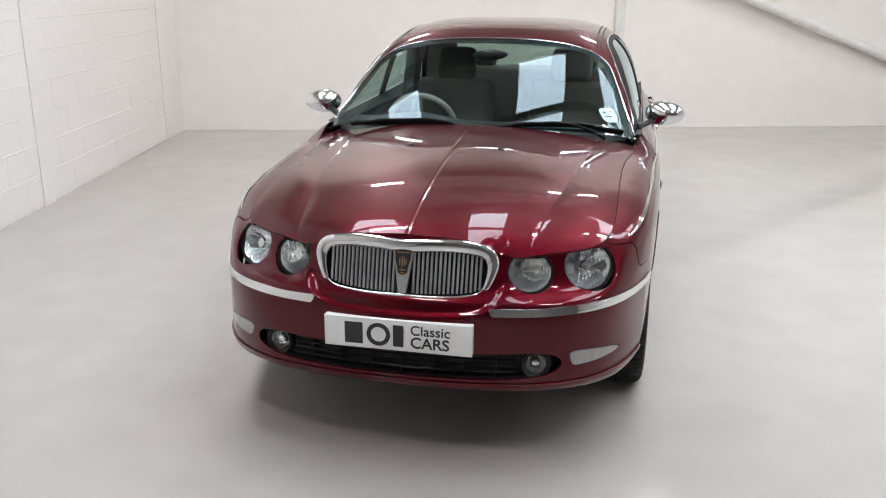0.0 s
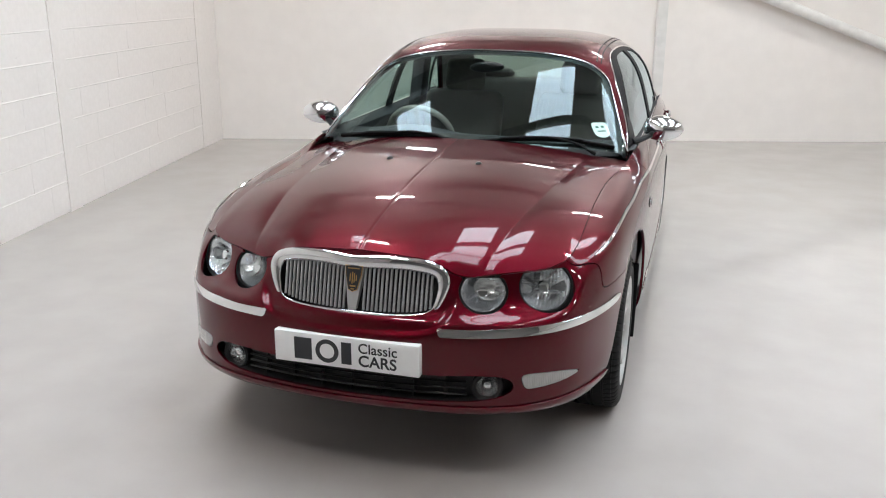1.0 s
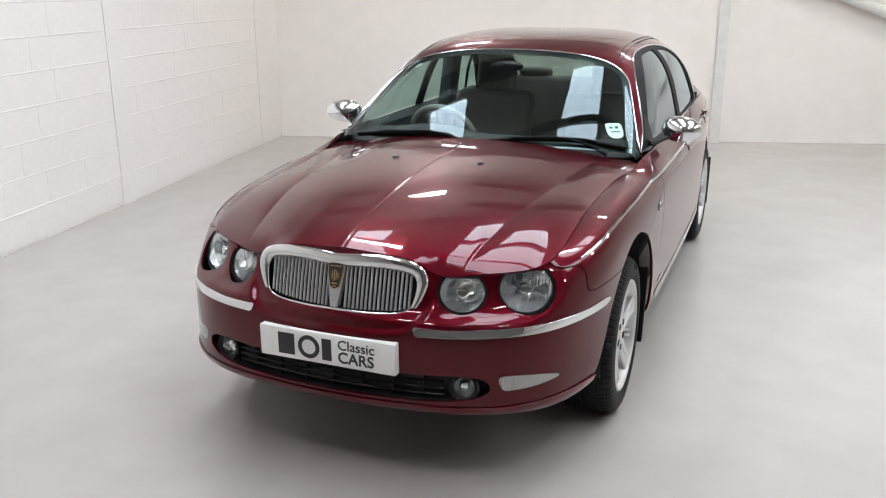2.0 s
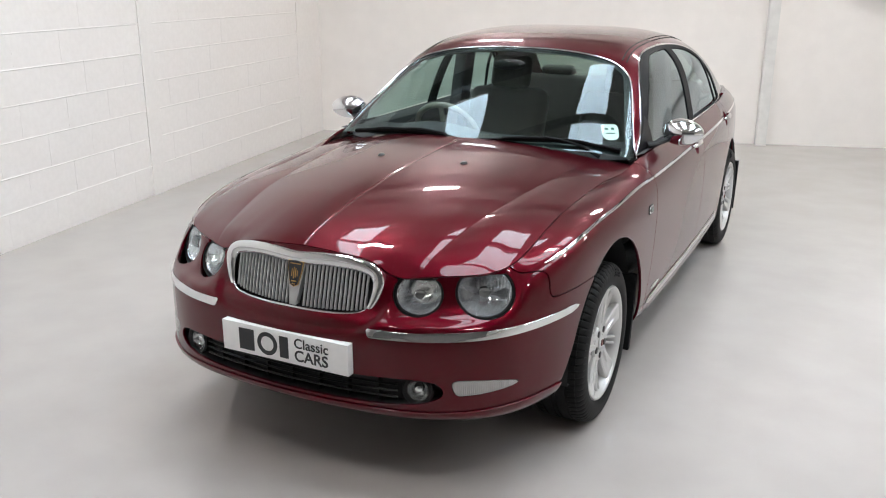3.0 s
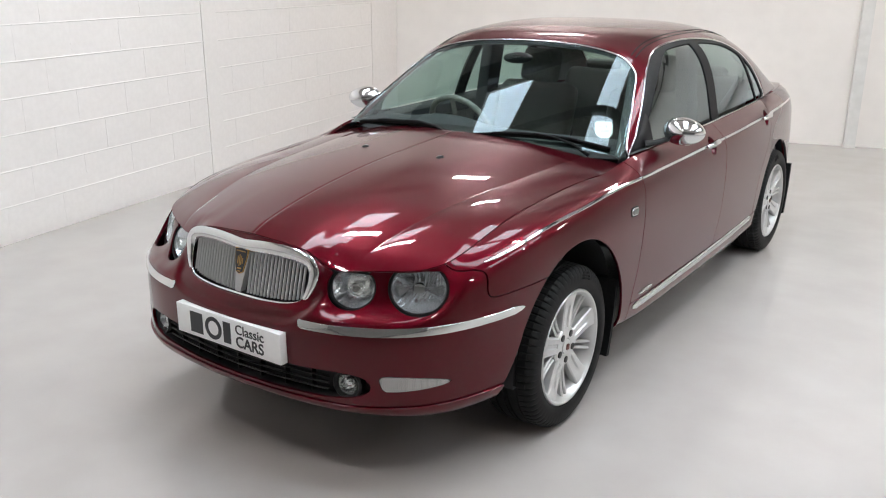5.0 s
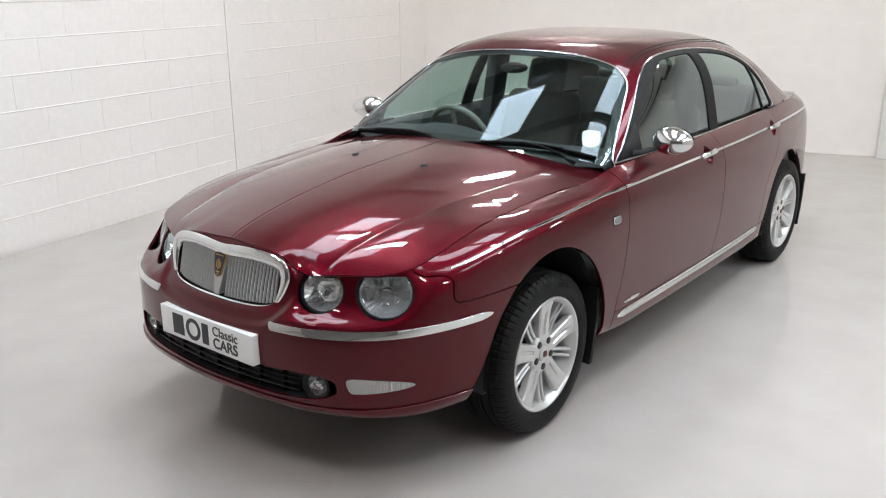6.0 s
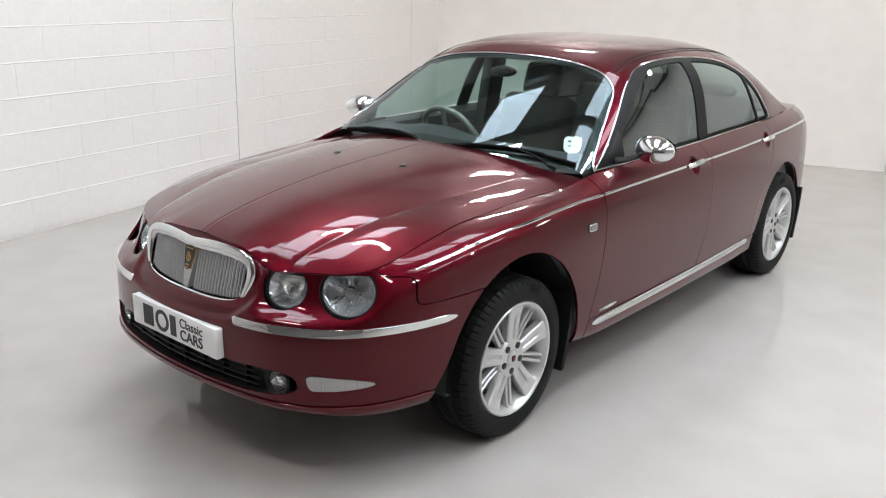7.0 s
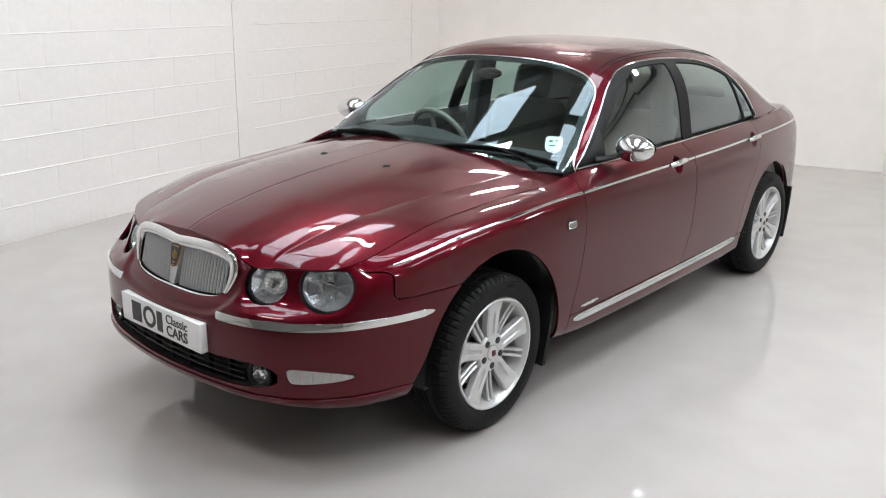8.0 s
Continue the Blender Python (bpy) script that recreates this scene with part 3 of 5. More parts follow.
BODY, BODY_CTRL = body_grid()
BODY_N = grid_normals(BODY)
if BODY_N[200, 50, 0] < 0:
    BODY_N = -BODY_N
BODY_N[0, :, 0] = BODY_N[-1, :, 0] = 0
# both halves in one grid, for what wraps round the nose
NOSE = np.concatenate([BODY[1:150][::-1] * (-1, 1, 1), BODY[:150]])
NOSE_N = np.concatenate([BODY_N[1:150][::-1] * (-1, 1, 1), BODY_N[:150]])
# round pods in the nose for the four lamps: place, height, radius
LAMPS = [(0.431, 0.709, 0.080), (0.625, 0.716, 0.096)]
LAMP_FLAT = 0.90
LAMP_AXES = [(0.30, -0.89, 0.36), (0.50, -0.80, 0.34)]
for lx, lz, lr in LAMPS + [(-a, b, c) for a, b, c in LAMPS]:
    d = np.hypot(NOSE[..., 0] - lx, NOSE[..., 2] - lz) / lr
    near = np.clip((-0.42 - NOSE[..., 1]) / 0.1, 0, 1) * np.clip((NOSE[..., 2] - 0.585) / 0.05, 0, 1) * np.clip((lz + 0.07 - NOSE[..., 2]) / 0.06, 0, 1)
    NOSE = NOSE + (np.exp(-((d - 1.12) / 0.24) ** 2) * 0.007 * near)[..., None] * np.array((0.25 * np.sign(lx), -0.9, 0.1))
NOSE = smooth_rows(NOSE, 2, 2)
NOSE[:, 2:-2] = smooth_rows(NOSE.transpose(1, 0, 2), 2, 2).transpose(1, 0, 2)[:, 2:-2]
NOSE_N = grid_normals(NOSE)
if NOSE_N[149, 40, 1] > 0:
    NOSE_N = -NOSE_N
TAIL = np.concatenate([BODY[-150:], BODY[-150:-1][::-1] * (-1, 1, 1)])
TAIL_N = np.concatenate([BODY_N[-150:], BODY_N[-150:-1][::-1] * (-1, 1, 1)])

# greenhouse: centre height, foot height, half width at the foot, bow of the glass, along the centre line
GH_Y = [0.40, 0.55, 0.80, 1.10, 1.30, 1.65, 2.00, 2.35, 2.60, 2.85, 3.10, 3.30]
GH_Z = [0.965, 1.055, 1.200, 1.363, 1.420, 1.445, 1.439, 1.394, 1.318, 1.195, 1.065, 0.975]
GH_FOOT = [0.930, 0.938, 0.945, 0.950, 0.950, 0.955, 0.960, 0.965, 0.965, 0.965, 0.960, 0.950]
GH_W = [0.745, 0.768, 0.785, 0.795, 0.797, 0.80, 0.798, 0.788, 0.770, 0.745, 0.715, 0.69]
GH_BOW = [0.155, 0.135, 0.085, 0.03, 0.01, 0, 0, -0.02, -0.05, -0.08, -0.10, -0.10]
ROOF_W = 0.668


def greenhouse_grid(n=300, m=181):
    y = np.linspace(GH_Y[0], GH_Y[-1], n)
    u = np.clip((y - 0.40) / 0.70, 0, 1)
    glassy = 0.965 + 0.398 * u + 0.045 * u * (1 - u)
    zt = smooth_rows(np.where(y < 1.10, glassy, cubic([1.10, 1.19] + GH_Y[4:], [1.363, 1.396] + GH_Z[4:], y)), 2)
    zf = pchip(GH_Y, GH_FOOT, y)
    w = smooth_rows(pchip(GH_Y, GH_W, y), 8)
    bow = smooth_rows(np.where(y < 1.15, 0.155 - 0.15 * (y - 0.40) / 0.75, pchip(GH_Y, np.minimum(GH_BOW, 0.005), y)), 8)
    th = np.linspace(-np.pi / 2, np.pi / 2, m)
    e = 2 / 4.6
    h, c = np.cos(th) ** e, np.abs(np.sin(th)) ** e * np.sign(np.sin(th))
    h, c = np.abs(h), c
    # even spacing round the section
    arc = np.concatenate([[0], np.cumsum(np.hypot(np.diff(h * 0.46), np.diff(c * 0.75)))])
    t2 = np.interp(np.linspace(0, arc[-1], m), arc, th)
    h, c = np.abs(np.cos(t2)) ** e, np.abs(np.sin(t2)) ** e * np.sign(np.sin(t2))
    P = np.zeros((n, m, 3))
    W = w[:, None] + (ROOF_W - 0.80) * h[None] * np.clip((zt - zf) / 0.46, 0, 1)[:, None]
    P[..., 0] = W * c
    P[..., 1] = y[:, None] + bow[:, None] * (P[..., 0] / 0.75) ** 2
    P[..., 2] = zf[:, None] + (zt - zf)[:, None] * h - 0.014 * (P[..., 0] / 0.6) ** 2 * np.clip((zt - zf) / 0.4, 0, 1)[:, None] * h ** 2
    return P


GH = greenhouse_grid()
GH_N = grid_normals(GH)
if GH_N[150, 90, 2] < 0:
    GH_N = -GH_N




def on_body(y, z, out=0.0):
    """The point of the body's side at a place along and a height, and its outward normal."""
    pts, nor = np.zeros((len(BODY), 3)), np.zeros((len(BODY), 3))
    for c in range(3):
        pts[:, c] = [np.interp(z, r[:, 2], r[:, c]) for r in BODY]
        nor[:, c] = [np.interp(z, r[:, 2], q[:, c]) for r, q in zip(BODY, BODY_N)]
    sel = slice(40, 460)
    p = np.array([np.interp(y, pts[sel, 1], pts[sel, c]) for c in range(3)])
    q = np.array([np.interp(y, pts[sel, 1], nor[sel, c]) for c in range(3)])
    q = q / np.linalg.norm(q)
    return p + q * out, q


def nearest(P, N, d2, k=6):
    """Mean of the grid points that lie nearest, by squared distances d2."""
    i = np.argsort(d2.ravel())[:k]
    w = 1 / (d2.ravel()[i] + 1e-8)
    p = (P.reshape(-1, 3)[i] * w[:, None]).sum(0) / w.sum()
    q = (N.reshape(-1, 3)[i] * w[:, None]).sum(0)
    return p, q / np.linalg.norm(q)


def on_nose(x, z, zlo=0.0):
    return nearest(NOSE, NOSE_N, (NOSE[..., 0] - x) ** 2 + (NOSE[..., 2] - z) ** 2 + np.where(NOSE[..., 1] > -0.4, 9, 0))


def on_roof(x, y):
    return nearest(GH, GH_N, (GH[..., 0] - x) ** 2 + (GH[..., 1] - y) ** 2 + np.where(GH_N[..., 2] < 0.25, 9, 0))


def facing(p, n, up=(0, 0, 1)):
    """A frame whose x axis looks along n."""
    n, u = Vector(n).normalized(), Vector(up)
    t = u.cross(n).normalized()
    b = n.cross(t)
    m = Matrix((n, t, b)).transposed().to_4x4()
    m.translation = Vector(p)
    return m

# ---- the saloon ----
car = thing("car", "claret red metallic four-door saloon car with chrome trim", "car")
GAP = 0.0022
SHUT_FRONT = [(0.53, 1.1), (0.545, 0.88), (0.545, 0.744), (0.517, 0.524), (0.476, 0.393), (0.46, 0.30)]
SHUT_MID = [(1.50, 1.1), (1.575, 0.85), (1.587, 0.70), (1.575, 0.55), (1.51, 0.392), (1.47, 0.30)]
SHUT_REAR = [(2.44, 1.1), (2.462, 0.80), (2.40, 0.69), (2.32, 0.60), (2.26, 0.47), (2.22, 0.30)]
SILL_Z = 0.358
SEAM = rounded([(-2, 0), (-0.1, 0), (-0.1, 0.676), (-0.24, 0.675), (-0.40, 0.674), (-0.485, 0.672), (-0.515, 0.676), (-0.519, 0.70), (-0.507, 0.735), (-0.506, 0.757), (-0.525, 0.766), (-0.565, 0.765), (-0.585, 0.768), (-0.60, 0.80), (-0.60, 0.9), (-2, 0.9)], 2)


def line_y(line, z):
    zs, ys = [p[1] for p in line][::-1], [p[0] for p in line][::-1]
    return pchip(zs, ys, np.clip(z, zs[0], zs[-1]))


def arch(y, z, yc=0.0, a=0.385, b=0.435):
    """Outside of a wheel arch, positive."""
    front = np.where(y < yc, 0.405 + 0.06 * np.clip((0.48 - z) / 0.16, 0, 1) ** 1.5, a)
    r = np.sqrt(((y - yc) / front) ** 2 + (np.clip(z - 0.315, -0.12, 1) / b) ** 2)
    return (r - 1) * 0.4


def arch_rear(y, z):
    return arch(y, z, 2.746, 0.37, 0.395)


def disc_yz(y, z, yc, zc, r):
    return r - np.hypot(y - yc, z - zc)


# round openings for the lamps, along the axis of each
lamp_seats = []
for (lx, lz, lr), axis in zip(LAMPS, LAMP_AXES):
    c, n = on_nose(lx, lz)
    n = Vector(axis).normalized()
    lamp_seats.append((Vector(c) - n * 0.017, n, lr))
lamp_seats += [(Vector((-c.x, c.y, c.z)), Vector((-n.x, n.y, n.z)), r) for c, n, r in lamp_seats]


def off_axis(x, y, z, c, n):
    dx, dy, dz = x - c.x, y - c.y, z - c.z
    a = dx * n.x + dy * n.y + dz * n.z
    s = Vector((0, 0, 1)).cross(n).normalized()
    up = n.cross(s)
    r = np.hypot(dx * s.x + dy * s.y + dz * s.z, (dx * up.x + dy * up.y + dz * up.z) / LAMP_FLAT)
    return np.where(np.abs(a) < 0.12, r, 9)


def brow(c, r):
    """Height at which the bonnet's edge cuts a lamp off."""
    return c.z + 0.58 * r


GRILLE = [(0, 0.812), (0.12, 0.811), (0.23, 0.804), (0.299, 0.788), (0.323, 0.763), (0.325, 0.732), (0.311, 0.688), (0.286, 0.641), (0.237, 0.625), (0.12, 0.617), (0, 0.615)]
GRILLE = rounded(GRILLE + [(-x, z) for x, z in GRILLE[::-1]][1:-1], 3)
# the bumper's skin steps back round the lower half of the grille
far_off = -outline(GRILLE, NOSE[..., 0], NOSE[..., 2])
step = np.clip((0.050 - far_off) / 0.026, 0, 1)
step = step * step * (3 - 2 * step) * np.clip((0.70 - NOSE[..., 2]) / 0.05, 0, 1) * (NOSE[..., 1] < -0.6)
NOSE = NOSE + step[..., None] * np.array((0, 0.013, 0))
NOSE_N = grid_normals(NOSE)
if NOSE_N[149, 40, 1] > 0:
    NOSE_N = -NOSE_N
INTAKE = [(0, 0.352), (0.30, 0.353), (0.47, 0.362), (0.545, 0.385), (0.558, 0.415), (0.535, 0.445), (0.46, 0.455), (0.30, 0.448), (0, 0.445)]
INTAKE = rounded(INTAKE + [(-x, z) for x, z in INTAKE[::-1]][1:-1], 2)
TURN_LENS = rounded([(0.588, 0.450), (0.578, 0.443), (0.583, 0.416), (0.592, 0.400), (0.604, 0.398), (0.66, 0.400), (0.715, 0.407), (0.740, 0.414), (0.742, 0.422), (0.70, 0.438), (0.64, 0.447)], 2)


def bumper_cut(x, y, z):
    ax = np.abs(x)
    g = np.minimum(outline(SEAM, y, z) - GAP, arch(y, z))
    for c, n, r in lamp_seats:
        g = np.minimum(g, np.maximum(off_axis(x, y, z, c, n) - r - 0.004, z - brow(c, r) - 0.004))
    front = y < -0.4
    g = np.where(front, np.minimum(g, -outline(GRILLE, x, z) + 0.014), g)
    g = np.where(front, np.minimum(g, -outline(INTAKE, x, z)), g)
    return np.where(front, np.minimum(g, -outline(TURN_LENS, ax, z) - 0.003), g)


hood_edge = [(x, y) for x, y in zip(ring_curve(TOP_X, np.linspace(0, 6.9, 80), True), ring_curve(TOP_Y, np.linspace(0, 6.9, 80)))]
hood_line = hood_edge + [(0.715, 0.585), (0.5, 0.505), (0.25, 0.45), (0, 0.432)]
hood_line = hood_line + [(-x, y) for x, y in hood_line[::-1]][1:-1]
panel("bonnet", HOOD, HOOD_N, lambda x, y, z: outline(hood_line, x, y) - GAP, PAINT, car)
panel("front_bumper", NOSE, NOSE_N, lambda x, y, z: np.minimum(bumper_cut(x, y, z), z - 0.343 - 0.012 * (y + 0.93)), PAINT, car)
panel("bumper_lip", NOSE, NOSE_N, lambda x, y, z: np.minimum(bumper_cut(x, y, z), 0.341 + 0.012 * (y + 0.93) - z), PAINT, car, "claret lip under the bumper", 0.012, lift=0.007)
for mir in (False, True):
    panel("front_wing", BODY, BODY_N, lambda x, y, z: np.minimum.reduce([-outline(SEAM, y, z) - GAP, arch(y, z), line_y(SHUT_FRONT, z) - y - GAP, z - 0.23]), PAINT, car, mirror=mir)
    d1 = panel("front_door", BODY, BODY_N, lambda x, y, z: np.minimum.reduce([y - line_y(SHUT_FRONT, z) - GAP, line_y(SHUT_MID, z) - y - GAP, z - SILL_Z - GAP, -disc_yz(y, z, 1.39, 0.885, 0.043)]), PAINT, car, mirror=mir)
    d2 = panel("rear_door", BODY, BODY_N, lambda x, y, z: np.minimum.reduce([y - line_y(SHUT_MID, z) - GAP, line_y(SHUT_REAR, z) - y - GAP, z - SILL_Z - GAP, arch_rear(y, z) - 0.01, -disc_yz(y, z, 2.365, 0.893, 0.043)]), PAINT, car, mirror=mir)
    panel("sill", BODY, BODY_N, lambda x, y, z: np.minimum.reduce([y - line_y(SHUT_FRONT, z) - GAP, 2.7 - y, SILL_Z - z - GAP, arch_rear(y, z), arch(y, z)]), PAINT, car, mirror=mir)
    panel("rear_wing", BODY, BODY_N, lambda x, y, z: np.minimum.reduce([y - line_y(SHUT_REAR, z) - GAP, arch_rear(y, z), 3.30 - y - GAP + 0 * z, np.where(y < 2.7, z - SILL_Z - GAP, 1)]), PAINT, car, mirror=mir)
    sx = -1 if mir else 1
    # door pulls over round cups
    for door, yc, zc in ((d1, 1.39, 0.885), (d2, 2.365, 0.893)):
        p, n = on_body(yc, zc)
        bm = lathe([(0.046, -0.003), (0.042, -0.012), (0.034, -0.032), (0.016, -0.042), (0, -0.044)], 24)
        bm.transform(facing(p, n))
        if mir:
            bm.transform(Matrix.Scale(-1, 4, (1, 0, 0)))
        part("handle_cup", bm, PAINT, door, "round recess behind the door pull")
        path, nn = [], []
        for k in range(13):
            u = k / 12
            q, m2 = on_body(yc - 0.085 + 0.17 * u, zc + 0.004 + 0.006 * u, 0.006 + 0.02 * math.sin(math.pi * u) ** 0.5)
            path.append((q[0] * sx, q[1], q[2]))
            nn.append((m2[0] * sx, m2[1], m2[2]))
        part("door_handle", tube(path, 0.0140, 12, False, 0.6, nn, True, [0.60 + 0.40 * math.sin(math.pi * k / 12) ** 0.5 for k in range(13)]), CHROME, door, "chrome pull handle")
panel("rear_bumper", TAIL, TAIL_N, lambda x, y, z: np.minimum(y - 3.30 - GAP, 0.66 - z), PAINT, car)
panel("boot_lid", TAIL, TAIL_N, lambda x, y, z: np.minimum(y - 3.30 - GAP, z - 0.664), PAINT, car)
# boot deck
tx2, ty2 = ring_curve(TOP_X, np.linspace(9.6, 14, 60), True), ring_curve(TOP_Y, np.linspace(9.6, 14, 60))
deck_line = list(zip(tx2, ty2)) + [(-a, b) for a, b in zip(tx2[::-1], ty2[::-1])][1:]
kx, ky = np.meshgrid(np.linspace(-0.8, 0.8, 81), np.linspace(2.7, 3.7, 61), indexing="ij")
DECK = np.stack([kx, ky, 0.985 + 0.02 * (1 - (kx / 0.75) ** 2) - 0.06 * np.clip((ky - 3.2) / 0.46, 0, 1) ** 2], -1)
DECK_N = grid_normals(DECK)
panel("boot_deck", DECK, DECK_N * np.sign(DECK_N[40, 30, 2]), lambda x, y, z: outline(deck_line, x, y) - GAP, PAINT, car)

# ---- cabin shell and glass ----
DLO = rounded([(0.640, 0.952), (0.648, 0.962), (0.70, 0.998), (0.88, 1.125), (1.085, 1.27), (1.235, 1.340), (1.46, 1.366), (1.75, 1.366), (2.05, 1.341), (2.27, 1.282), (2.44, 1.182), (2.55, 1.065), (2.60, 1.0), (2.605, 0.987), (2.57, 0.984), (2.0, 0.98), (1.5, 0.970), (1.0, 0.962), (0.70, 0.955), (0.652, 0.952)], 2)


def dlo(x, y, z):
    return outline(DLO, y, z)


def screen(x, y, z):
    """Inside of the windscreen's edge, with rounded top corners."""
    ax = np.abs(x)
    lim = pchip([0.9, 0.96, 1.1, 1.25, 1.33, 1.6], [0.772, 0.752, 0.686, 0.608, 0.560, 0.52], z) - ax
    top = 1.105 - 0.03 * (ax / 0.5) ** 2 - y
    r = 0.07
    corner = r - np.hypot(np.maximum(r - lim, 0), np.maximum(r - top, 0))
    return np.minimum.reduce([corner, y - (0.43 + 0.13 * (ax / 0.72) ** 2)])


def rear_screen(x, y, z):
    ax = np.abs(x)
    lim = pchip([0.9, 1.0, 1.33, 1.5], [0.62, 0.60, 0.50, 0.48], z)
    return np.minimum.reduce([lim - ax, y - 2.62, 3.17 - y])


def b_pillar(y, z):
    """Positive on the pillar between the doors."""
    return 0.050 - np.abs(y - (1.633 + 0.065 * (z - 0.98) / 0.37))


def quarter(y, z):
    """Positive behind the rear door's glass."""
    return y - (2.405 - 0.115 * (z - 0.98) / 0.29)


glass_obs = [panel("windscreen", GH, GH_N, screen, SCREEN_GLASS, car, "tinted curved windscreen", 0, lift=-0.002)]
panel("screen_band", GH, GH_N, lambda x, y, z: np.minimum(screen(x, y, z), 0.028 - screen(x, y, z)), BLACK, car, "black band round the windscreen", 0, lift=-0.0045)
glass_obs.append(panel("rear_screen", GH, GH_N, rear_screen, REAR_GLASS, car, "darker tinted rear screen", 0, lift=-0.002))
panel("roof", GH, GH_N, lambda x, y, z: np.minimum.reduce([-screen(x, y, z), -rear_screen(x, y, z), -dlo(x, y, z), y - 0.57]), PAINT, car, "", 0.02)
panel("headlining", GH, GH_N, lambda x, y, z: np.minimum.reduce([-screen(x, y, z), -rear_screen(x, y, z), -dlo(x, y, z) - 0.004, y - 0.75]), CABIN_TRIM, car, "pale grey roof lining", 0, lift=-0.03)
part("screen_trim", trim_tube(LOOPS["windscreen"][0], 0.0046, 8, 0.7, 0.003, lambda x, y, z: y > 0.60), CHROME, car, "bright trim round the windscreen")
for mir in (False, True):
    sx = -1 if mir else 1
    flip = Matrix.Scale(sx, 4, (1, 0, 0))
    panel("window_rubber", GH, GH_N, lambda x, y, z: np.minimum.reduce([dlo(x, y, z), x, np.maximum.reduce([0.019 + 0.022 * np.clip((1.35 - y) / 0.15, 0, 1) * np.clip((z - 0.99) / 0.04, 0, 1) - dlo(x, y, z), b_pillar(y, z), 0.011 - np.abs(quarter(y, z))])]), RUBBER, car, "black window frame", 0.01, mirror=mir, lift=-0.003)
    glass_obs.append(panel("front_door_glass", GH, GH_N, lambda x, y, z: np.minimum.reduce([dlo(x, y, z) - 0.02, x, 1.64 - y]), SIDE_GLASS, car, "", 0, mirror=mir, lift=-0.008))
    glass_obs.append(panel("rear_door_glass", GH, GH_N, lambda x, y, z: np.minimum.reduce([dlo(x, y, z) - 0.02, x, y - 1.64, -quarter(y, z)]), SIDE_GLASS, car, "", 0, mirror=mir, lift=-0.008))
    glass_obs.append(panel("quarter_glass", GH, GH_N, lambda x, y, z: np.minimum.reduce([dlo(x, y, z) - 0.02, x, quarter(y, z)]), SIDE_GLASS, car, "", 0, mirror=mir, lift=-0.008))
    hidden = panel("window_outline", GH, GH_N, lambda x, y, z: np.minimum(dlo(x, y, z), x), RUBBER, car, "", 0, mirror=mir, lift=-0.012)
    bpy.data.objects.remove(hidden)
    bm = trim_tube(LOOPS["window_outline"][0], 0.0047, 8, 0.7, 0.0105)
    bm.transform(flip)
    part("window_trim", bm, CHROME, car, "chrome trim round the side windows")
    bm = bmesh.new()
    rows = [[bm.verts.new((sx * x, y, z)) for x, z in ((0.70, 0.90), (0.725, 0.95), (0.790, 0.965 + 0.017 * (y - 0.65)))] for y in np.linspace(0.64, 2.62, 12)]
    for A, B in zip(rows, rows[1:]):
        for i in range(2):
            bm.faces.new((A[i], A[i + 1], B[i + 1], B[i]))
    part("window_ledge", bm, DASH_TOP, car, "dark ledge under the side windows")
    panel("door_card", BODY, BODY_N, lambda x, y, z: np.minimum.reduce([y - 0.62, 3.10 - y, z - 0.36]), CABIN_TRIM, car, "beige inner door trim", 0, mirror=mir, lift=-0.055)
    # dark strip in the roof channel
    j = int(np.argmin(np.abs(GH[150, :, 0] - 0.545)))
    rows = [i for i in range(0, 300, 4) if 1.09 < GH[i, j, 1] < 2.52]
    for col in (j - 1, j + 1):
        bm = tube([tuple(GH[i, col] + GH_N[i, col] * 0.001) for i in rows], 0.0034, 8, False, 0.5, [tuple(GH_N[i, col]) for i in rows])
        bm.transform(flip)
        part("roof_strip", bm, RUBBER, car, "black edge of the roof channel")
for g in glass_obs:
    g.visible_shadow = False

# ---- the saloon: front ----
def nose_grille(x, z, out=0.0):
    return (x, -0.861 + 0.332 * x * x + 0.264 * (z - 0.7) - out, z)


ring, radii = [], []
G2 = GRILLE[::2]
for i, (x, z) in enumerate(G2):
    c = Vector((0, 0.722))
    d = (c - Vector((x, z))).normalized()
    w = 0.0095 + 0.0135 * max(0.0, min(1.0, (z - 0.65) / 0.11))
    ring.append(nose_grille(x + d.x * w * 0.9, z + d.y * w * 0.9))
    radii.append(w)
surround = part("grille_surround", tube(ring, 1.0, 16, True, 0.55, (0, -1, 0), True, radii), CHROME, car, "polished chrome grille surround")
# A near-black sheet stands in for the shade behind the bars.
bm = bmesh.new()
inner = [Vector((x, z)) for x, z in GRILLE[::4]]
vs = [bm.verts.new(Vector(nose_grille(p.x * 0.97, 0.722 + (p.y - 0.722) * 0.95, -0.035))) for p in inner]
bm.faces.new(vs)
part("grille_shade_sheet", bm, NEAR_BLACK, surround, "near-black sheet for the shade behind the bars", False)
gp = np.array(GRILLE)
